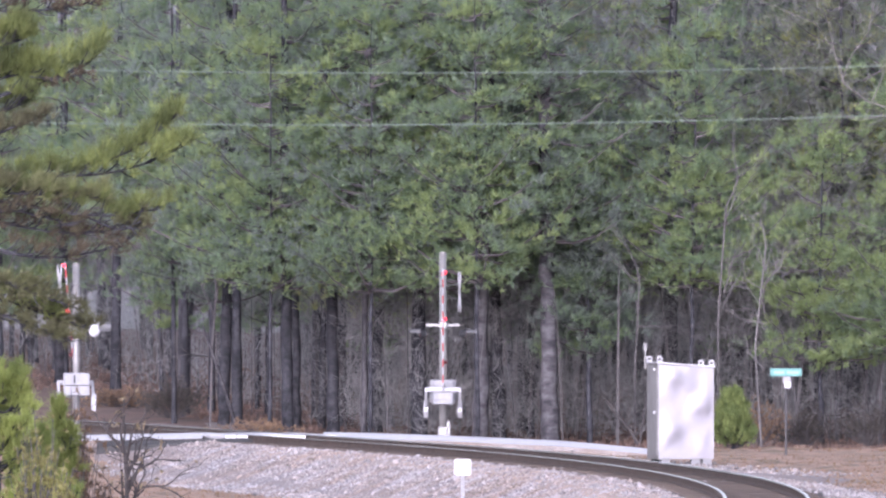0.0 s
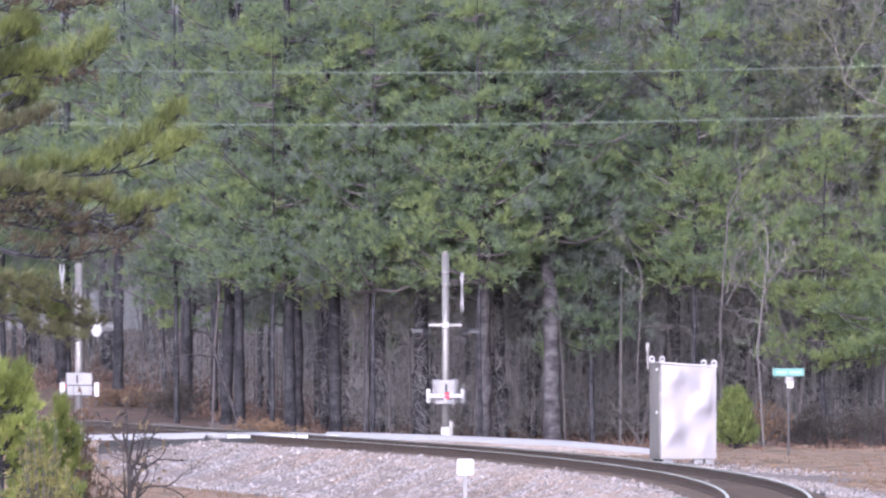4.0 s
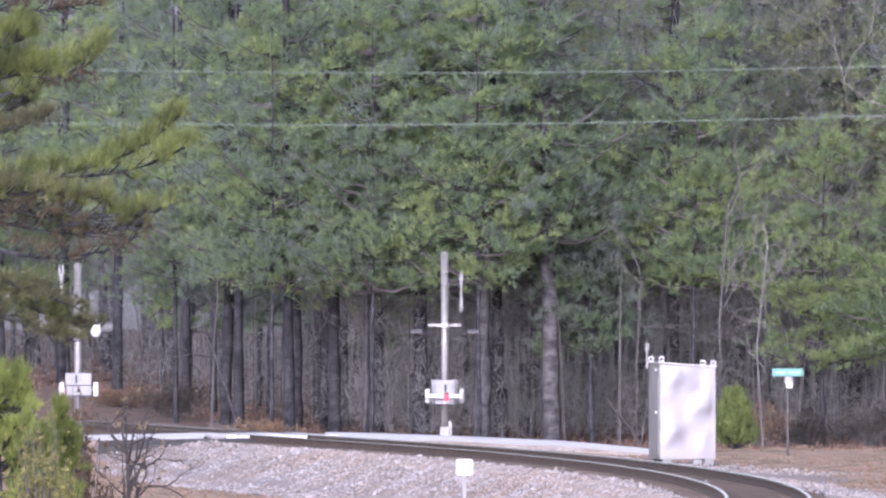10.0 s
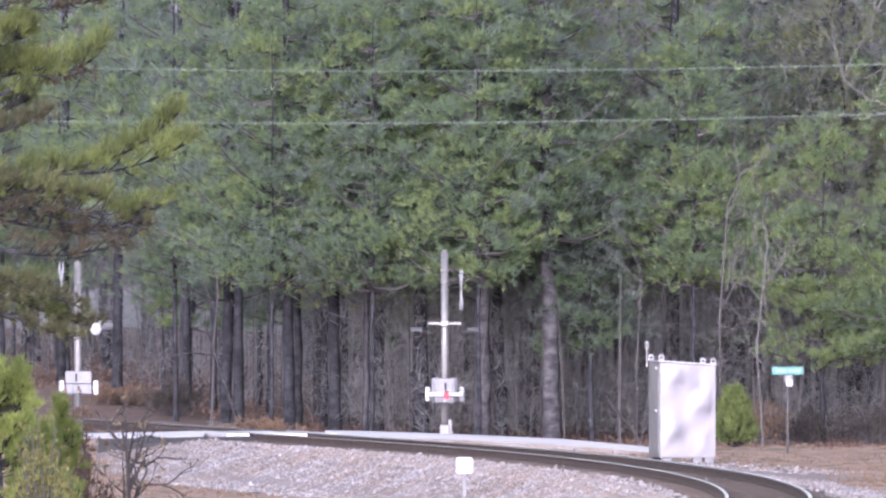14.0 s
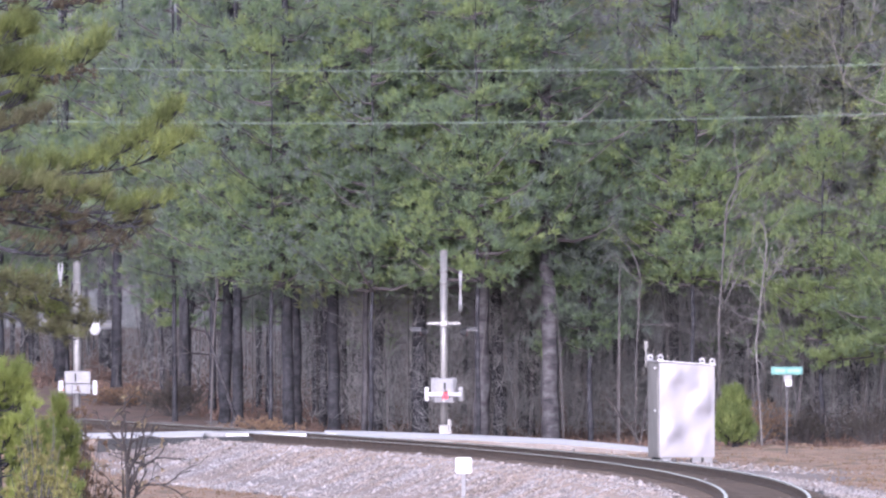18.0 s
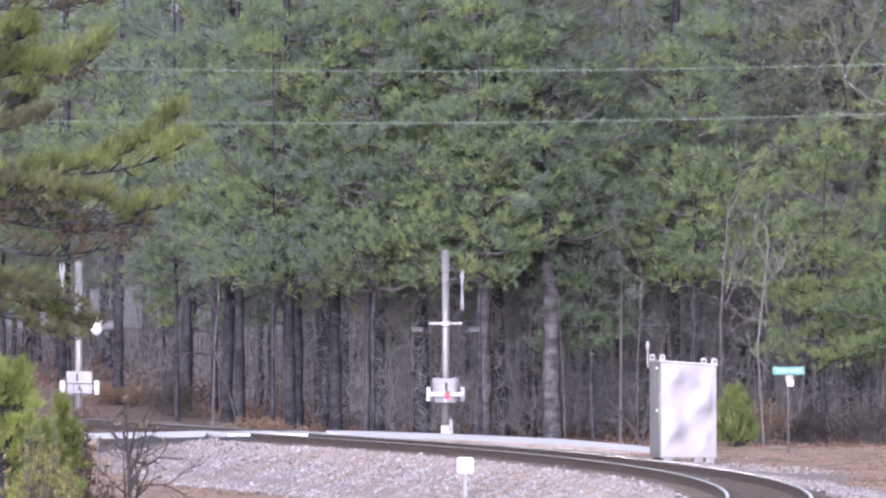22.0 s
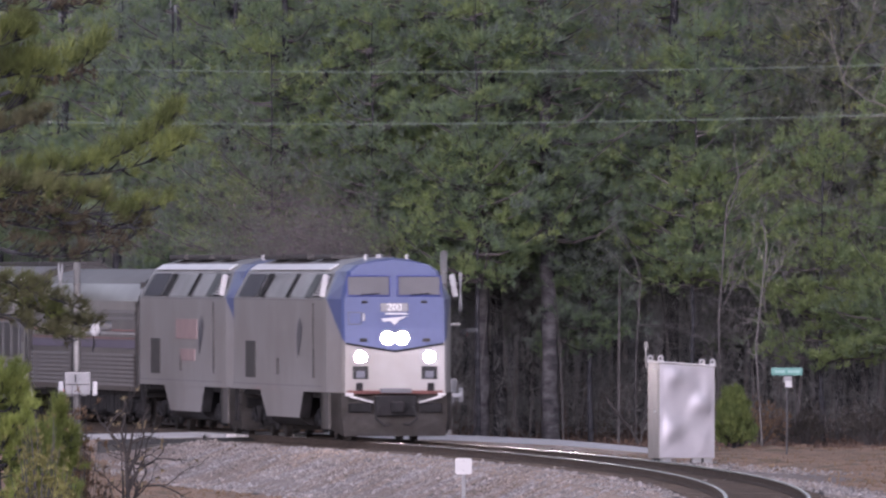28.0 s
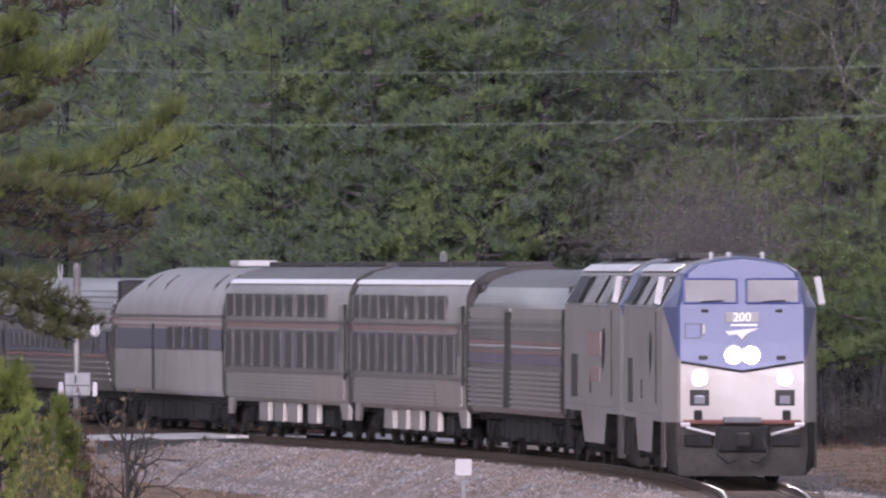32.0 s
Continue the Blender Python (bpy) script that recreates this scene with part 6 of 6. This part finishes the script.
def car_fittings(car, half, truck=9.1, sill=0.95):
    bm = bmesh.new()
    box(bm, (0, 0, sill), (2 * half - 0.6, 2.4, 0.2))
    part("underframe", bm, M_UNDER, car)
    rng = random.Random(int(sill * 100))
    for sy in (-1, 1):
        bm = bmesh.new()
        cyl(bm, (-truck + 1.5, sy * 1.05, 0.42), (truck - 1.5, sy * 1.05, 0.42), 0.05, n=8)
        cyl(bm, (-truck + 1.5, sy * 0.8, 0.3), (truck - 1.5, sy * 0.8, 0.3), 0.06, n=8)
        part("pipe_run", bm, M_UNDER, car)
        x = -truck + 1.9
        while x < truck - 2.2:
            w = rng.uniform(0.5, 1.5)
            bm = bmesh.new()
            box(bm, (x + w / 2, sy * 1.0, sill - 0.3), (w, 0.5, rng.uniform(0.36, 0.56)), 0.03)
            part("brake_gear", bm, M_UNDER, car)
            x += w + rng.uniform(0.15, 0.6)
    for x in (-truck, truck):
        bogie(car, x, 2.6, 0.46)
    for x, w in ((half, 1), (-half, -1)):
        coupler(car, x - w * 0.12, w)
        # Gangway made far wider than its passage, to put shade into the gap.
        bm = bmesh.new()
        box(bm, (x + w * 0.19, 0, 2.4), (0.38, 2.6, 2.9), 0.08)
        part("gangway", bm, M_BLACK, car, "black gangway block, widened to darken the gap between cars")


def windows(car, xs, z0, z1, w, y, mat=None, frame_mat=None):
    for sy in (-1, 1):
        for x in xs:
            bm = bmesh.new()
            box(bm, (x, sy * y, (z0 + z1) / 2), (w, 0.03, z1 - z0), 0.01)
            p = part("window", bm, mat or M_GLASS, car)
            if frame_mat:
                bm = bmesh.new()
                for zz in (z0 - 0.03, z1 + 0.03):
                    box(bm, (x, sy * (y + 0.012), zz), (w + 0.12, 0.03, 0.05))
                for k in (-1, 1):
                    box(bm, (x + k * (w / 2 + 0.03), sy * (y + 0.012), (z0 + z1) / 2), (0.05, 0.03, z1 - z0 + 0.02))
                part("window_frame", bm, frame_mat, p)


def band(car, name, z0, z1, y, mat, x0=-12.5, x1=12.5, proud=0.02):
    for sy in (-1, 1):
        bm = bmesh.new()
        box(bm, ((x0 + x1) / 2, sy * y, (z0 + z1) / 2), (x1 - x0, proud, z1 - z0))
        bm.normal_update()
        bmesh.ops.delete(bm, geom=[f for f in bm.faces if abs(f.normal.x) > 0.5], context="FACES_ONLY")
        part(name, bm, mat, car)


SLEEPER = [(1.46, 0.88), (1.53, 1.05), (1.545, 2.0), (1.545, 3.0), (1.50, 3.55), (1.36, 3.86), (1.0, 4.08), (0.5, 4.2), (0.0, 4.25)]
ROUND = [(1.46, 0.95), (1.52, 1.1), (1.53, 2.0), (1.53, 2.9), (1.505, 3.15), (1.44, 3.38), (1.34, 3.56), (1.2, 3.73), (1.02, 3.88), (0.8, 3.98), (0.5, 4.07), (0.25, 4.11), (0.0, 4.12)]
TUBE = [(1.40, 0.95), (1.52, 1.4), (1.57, 2.0), (1.55, 2.6), (1.42, 3.15), (1.18, 3.5), (0.8, 3.75), (0.4, 3.87), (0.0, 3.9)]


M_BANDFRAME = material("dull_window_frame", (0.10, 0.098, 0.10), 0.5, metal=0.3, vary=0.12, scale=0.8, fine=6.0, bump=0.0)


def build_sleeping_car(label):
    car = thing("sleeping_car", label, "railway carriage", group="carriages of the train")
    car_shell(car, CAR_HALF, SLEEPER, M_COACH, roof=3.9)
    up = [-11.6 + 2.05 * i for i in range(6)] + [0.9, 3.3, 5.4, 7.5]
    windows(car, up, 3.03, 3.47, 1.58, 1.545, frame_mat=M_BANDFRAME)
    band(car, "window_band", 1.74, 2.66, 1.55, M_BAND, -12.5, 10.7)
    windows(car, [-11.7 + 2.05 * i for i in range(6)] + [0.9, 3.3, 5.4, 7.5, 9.6], 1.8, 2.58, 1.58, 1.57, frame_mat=M_BANDFRAME)
    for z in (2.72, 2.78):
        band(car, "stripe", z, z + 0.03, 1.55, M_REDLINE)
    band(car, "rub_rail", 1.62, 1.69, 1.56, M_STAINLESS, proud=0.05)
    band(car, "rub_rail", 2.84, 2.9, 1.56, M_STAINLESS, proud=0.05)
    for k in range(7):
        band(car, "side_rib", 1.0 + 0.085 * k, 1.03 + 0.085 * k, 1.545, M_COACH, -12.5, 6.0, 0.035)
    # White tilted strips drawn in as the sky's reflection along the roof shoulder.
    for sy in (-1, 1):
        bm = bmesh.new()
        box(bm, (0, 0, 0), (25.0, 0.15, 0.04), 0.012, m=pose(0, sy * 1.395, 3.83, -48 * sy, 0, 0))
        part("roof_edge", bm, M_ROOFGLINT, car, "white strip painting the sky's highlight on the roof shoulder")
    for sy in (-1, 1):
        bm = bmesh.new()
        box(bm, (11.4, sy * 1.55, 2.15), (0.85, 0.03, 2.3), 0.02)
        d = part("vestibule_door", bm, M_COACH, car)
        bm = bmesh.new()
        box(bm, (11.4, sy * 1.57, 2.55), (0.4, 0.02, 0.8), 0.02)
        part("door_window", bm, M_GLASS, d)
        # handrail by the door, and the skirt that drops at both ends
        bm = bmesh.new()
        cyl(bm, (12.2, sy * 1.57, 1.5), (12.2, sy * 1.57, 3.3), 0.04, n=6)
        part("handrail", bm, M_BLACK, car)
        for xa, xb, xc in ((12.45, 11.2, 10.6), (-12.45, -11.6, -11.2)):
            bm = bmesh.new()
            q = [(xa, 0.95), (xa, 0.55), (xb, 0.55), (xc, 0.95)]
            a = [bm.verts.new((x, sy * 1.5, z)) for x, z in q]
            b = [bm.verts.new((x, sy * 1.42, z)) for x, z in q]
            bm.faces.new(a)
            bm.faces.new(b[::-1])
            for i in range(4):
                bm.faces.new((a[i], a[(i + 1) % 4], b[(i + 1) % 4], b[i]))
            part("end_skirt", bm, M_COACH, car)
        for x in (-5.5, -2.4, 0.6, 4.6):
            bm = bmesh.new()
            box(bm, (x, sy * 1.36, 0.66), (1.9, 0.14, 0.5), 0.03)
            part("equipment_cover", bm, M_COACH, car, "grey equipment box")
    bm = bmesh.new()
    box(bm, (0.2, 0, 0.66), (7.5, 2.0, 0.5), 0.05)
    part("equipment_box", bm, M_UNDER, car)
    bm = bmesh.new()
    for x in (-9, -3, 3, 9):
        box(bm, (x, 0, 4.25), (5.6, 1.1, 0.12), 0.03)
    part("roof_vents", bm, M_DARKPANEL, car)
    car_fittings(car, CAR_HALF, 9.1, 0.85)
    return car


M_PLUM = material("faded_plum_band", (0.12, 0.105, 0.15), 0.5, vary=0.15, scale=0.8, fine=6.0, bump=0.0)


def build_baggage_car(label):
    car = thing("baggage_car", label, "railway carriage", group="carriages of the train")
    car_shell(car, CAR_HALF, ROUND, M_STAINLESS, "polished steel body", roof=3.75)
    for sy in (-1, 1):
        for x in (-1.8,):
            bm = bmesh.new()
            box(bm, (x, sy * 1.53, 2.15), (1.6, 0.05, 2.1), 0.03)
            d = part("sliding_door", bm, M_DARKPANEL, car, "dark recessed sliding door")
            bm = bmesh.new()
            box(bm, (x, sy * 1.56, 3.23), (1.9, 0.05, 0.08), 0.01)
            part("door_track", bm, M_STAINLESS, d)
    for x0, x1 in ((-12.5, -2.7), (-0.9, 12.5)):
        for k in range(8):
            band(car, "flute", 1.08 + 0.11 * k, 1.14 + 0.11 * k, 1.545, M_FLUTE, x0, x1, 0.05)
        band(car, "stripe", 2.3, 2.33, 1.54, M_REDLINE, x0, x1)
        band(car, "rub_rail", 2.8, 2.86, 1.535, M_FLUTE, x0, x1, 0.04)
        band(car, "stripe", 2.42, 2.46, 1.54, M_WHITE, x0, x1)
        band(car, "stripe", 2.5, 2.54, 1.54, M_REDLINE, x0, x1)
        band(car, "window_band", 2.06, 2.27, 1.538, M_PLUM, x0, x1)
        band(car, "letterboard", 3.05, 3.28, 1.515, M_COACH, x0, x1, 0.03)
        band(car, "rub_rail", 2.96, 3.03, 1.53, M_FLUTE, x0, x1, 0.05)
    for x in (-11.9, 11.9):
        for sy in (-1, 1):
            bm = bmesh.new()
            box(bm, (x, sy * 1.25, 3.62), (0.5, 0.12, 0.3), 0.02)
            part("end_vent", bm, M_DARKPANEL, car)
    car_fittings(car, CAR_HALF, 9.1, 0.9)
    return car


M_FLUTE = material("bright_fluting", (0.42, 0.41, 0.42), 0.3, metal=0.7, vary=0.08, scale=1.0, fine=8.0, bump=0.0)


def build_dining_car(label):
    car = thing("dining_car", label, "railway carriage", group="carriages of the train")
    car_shell(car, CAR_HALF, [(y, z + (0.06 if z > 3 else 0)) for y, z in ROUND], M_DINER, "smooth pale grey body", 0.32)
    band(car, "window_band", 2.1, 2.62, 1.54, M_BAND)
    windows(car, [1.2 + 2.0 * i for i in range(5)] + [-12.0], 2.12, 2.68, 1.35, 1.56)
    for k in range(3):
        band(car, "stripe", 2.68 + 0.07 * k, 2.71 + 0.07 * k, 1.535, M_REDLINE if k != 1 else M_WHITE)
    band(car, "rub_rail", 2.92, 2.98, 1.535, M_STAINLESS, proud=0.05)
    for sy in (-1, 1):
        bm = bmesh.new()
        box(bm, (-2.9, sy * 1.535, 1.9), (0.5, 0.03, 1.7), 0.02)
        part("service_door", bm, M_DARKPANEL, car)
        for x in (-6.0, -2.0, 9.0, 11.5):
            bm = bmesh.new()
            tube(bm, [(x, sy * 1.46, 3.3), (x, sy * 1.26, 3.75), (x, sy * 0.95, 3.98)], [0.03] * 3, 6)
            part("roof_rib", bm, M_DARKPANEL, car)
    bm = bmesh.new()
    box(bm, (4.4, 0.2, 4.28), (1.9, 1.0, 0.16), 0.05)
    part("roof_vent", bm, M_WHITE, car, "white roof vent")
    bm = bmesh.new()
    box(bm, (0.5, 0, 0.62), (6.5, 2.1, 0.5), 0.05)
    part("equipment_box", bm, M_UNDER, car)
    car_fittings(car, CAR_HALF, 9.1, 0.85)
    return car


M_DINER = material("pale_grey_car", (0.34, 0.335, 0.33), 0.45, metal=0.35, vary=0.1, scale=0.6, fine=6.0, bump=0.03, tint=(0.28, 0.27, 0.262))


def build_coach(label):
    car = thing("coach", label, "railway carriage", group="carriages of the train")
    car_shell(car, CAR_HALF, TUBE, M_STAINLESS, "ribbed steel tube body")
    band(car, "window_band", 1.95, 2.5, 1.575, M_BAND)
    windows(car, [-10.8 + 1.35 * i for i in range(17)], 2.05, 2.42, 0.95, 1.59)
    for sy in (-1, 1):
        for k, (y, z) in enumerate(((1.56, 1.7), (1.54, 1.55), (1.52, 1.4), (1.49, 1.25), (1.52, 2.75), (1.47, 2.9), (1.42, 3.1), (1.33, 3.25), (1.24, 3.4), (1.1, 3.55))):
            bm = bmesh.new()
            box(bm, (0, sy * y, z), (25.2, 0.05, 0.045))
            part("flute", bm, M_FLUTE, car)
    band(car, "stripe", 1.84, 1.88, 1.575, M_REDLINE)
    bm = bmesh.new()
    box(bm, (0, 0, 0.62), (7, 2.1, 0.5), 0.05)
    part("equipment_box", bm, M_UNDER, car)
    car_fittings(car, CAR_HALF, 9.1, 0.85)
    return car


loco_lead = build_locomotive("leading silver diesel locomotive with blue cab and lit headlights")
loco_second = copy_thing(loco_lead, Matrix())
tagged(loco_second, "second silver diesel locomotive with a faded red patch")
for _o in loco_second.children_recursive:
    if _o.name.startswith("lens"):
        _o.data = _o.data.copy()
        _o.data.materials[0] = M_GREYPAINT
for _s in (-1, 1):
    _b = bmesh.new()
    box(_b, (0.7, _s * 1.534, 2.6), (4.6, 0.02, 0.5), 0.005)
    part("faded_patch", _b, M_FADEDRED, loco_second, "faded red paint patch")
    _b = bmesh.new()
    box(_b, (0.9, _s * 1.534, 1.95), (3.2, 0.02, 0.3), 0.005)
    part("faded_patch", _b, M_FADEDRED, loco_second, "faded red paint patch")
baggage_car = build_baggage_car("polished steel baggage car with dark doors and fluted lower side")
sleeping_car = build_sleeping_car("grey sleeping car with two rows of dark windows")
sleeping_car_next = copy_thing(sleeping_car, Matrix())
dining_car = build_dining_car("smooth pale grey dining car with a blue window band")
coach = build_coach("ribbed stainless steel coach with a blue window band")
coach_next = copy_thing(coach, Matrix())



def build_smoke():
    """Thin exhaust that trails back over the roofs: soot flecks in three drifting puffs."""
    rng = np.random.default_rng(91)
    smoke = thing("exhaust_smoke", "thin grey-brown diesel exhaust drifting over the locomotives", "smoke", kind="stuff")
    for x0, x1, rise, wide, n in ((-1.5, -7.0, 0.9, 0.7, 7000), (-5.0, -15.0, 1.6, 1.1, 9000), (-12.0, -26.0, 2.3, 1.5, 9000)):
        f = rng.random(n)
        at = np.stack([x0 + (x1 - x0) * f, rng.normal(0, wide, n), 4.45 + abs(rng.normal(0, 1, n)) * rise * (0.4 + 0.6 * f)], -1)
        blade_part("puff", blades(rng, at, rng.normal(0, 1, at.shape), 1, 0.045, 0.03, 0.4), M_SOOT, smoke)
    return smoke


M_SOOT = material("soot", (0.15, 0.132, 0.132), 0.95, vary=0.2, scale=0.5, fine=4.0, bump=0, leaf=0.4)
exhaust_smoke = build_smoke()

# each car with the distance of its middle behind the nose, and half its bogie spacing
CONSIST = []
_back = 0.0
for _ob, _half, _truck in ((loco_lead, 10.5, 6.6), (loco_second, 10.5, 6.6), (baggage_car, 13.0, 9.1), (sleeping_car, 13.0, 9.1), (sleeping_car_next, 13.0, 9.1),
                           (dining_car, 13.0, 9.1), (coach, 13.0, 9.1), (coach_next, 13.0, 9.1)):
    CONSIST.append((_ob, _back + _half, _truck))
    _back += 2 * _half


def car_pose(t, back, half):
    s = SPEED * (t - 28.0) + 0.45 - back
    ax, ay = line_at(s + half)
    bx, by = line_at(s - half)
    yaw = math.degrees(math.atan2(ay - by, ax - bx))
    return pose((ax + bx) / 2, (ay + by) / 2, 0, 0, 0, yaw)


# ---------------------------------------------------------------- what moves
GATE = [(0.0, 31.5), (0.4, 26), (0.8, 19.5), (1.2, 13.5), (1.6, 9.0), (2.0, 4.6), (2.5, 1.5), (3.2, 0.3), (4.5, -1.0), (6.0, -1.2), (32.0, -1.2)]
LIMB_SWAY = [(0, 0), (1, 3), (2, 0), (4.5, 3), (5, 6), (6, 3), (6.5, 6), (7, 12), (7.5, 15), (8, 9), (9, 7.6), (9.5, 7.6), (10, 4.5), (10.5, 0), (12, 0),
             (13.5, -3), (14.5, 4), (16.5, 1.5), (17.5, -2), (20, -1), (21.5, 1.5), (24, 0), (25, 1.5), (28, 0), (32, -1.5)]
BUSH_SWAY = [(0, 1.5), (1.5, 1.5), (2.2, 4.6), (4.5, 1.6), (5.5, -2), (7, 3), (8, 0), (10, 0), (11, 6), (11.7, 9.3), (12.5, 1.6), (13.5, 7.7), (14, 1.6),
             (16.5, 4.7), (19, 1.6), (20.5, 6), (21.2, 0), (23, 7.7), (25, 6), (27.5, -1.5), (30, 0), (31.5, 3), (32, 0)]


def motions():
    for ob, back, half in CONSIST:
        walk(ob, [(float(t), car_pose(t, back, half)) for t in range(33)])
    walk(exhaust_smoke, [(float(t), car_pose(t, 10.5, 6.6)) for t in range(33)])
    walk(arm_east, [(t, pose(0, -0.22, 1.08, -a, 0, 0)) for t, a in GATE])
    walk(arm_west, [(t, pose(0, -0.22, 1.08, -a, 0, 0)) for t, a in GATE])
    base = -float(near_pine.matrix_basis.translation.z)
    for limb in near_limbs[:6]:
        p = Matrix.Translation((0, 0, 4.85 + base))
        walk(limb, [(float(t), p @ Matrix.Rotation(0.6 * a / 420, 4, "Y") @ p.inverted()) for t, a in LIMB_SWAY])
    here = young_pine.matrix_basis.copy()
    walk(young_pine, [(float(t), here @ Matrix.Rotation(a / 137 / 4.4, 4, "Y")) for t, a in BUSH_SWAY])


motions()
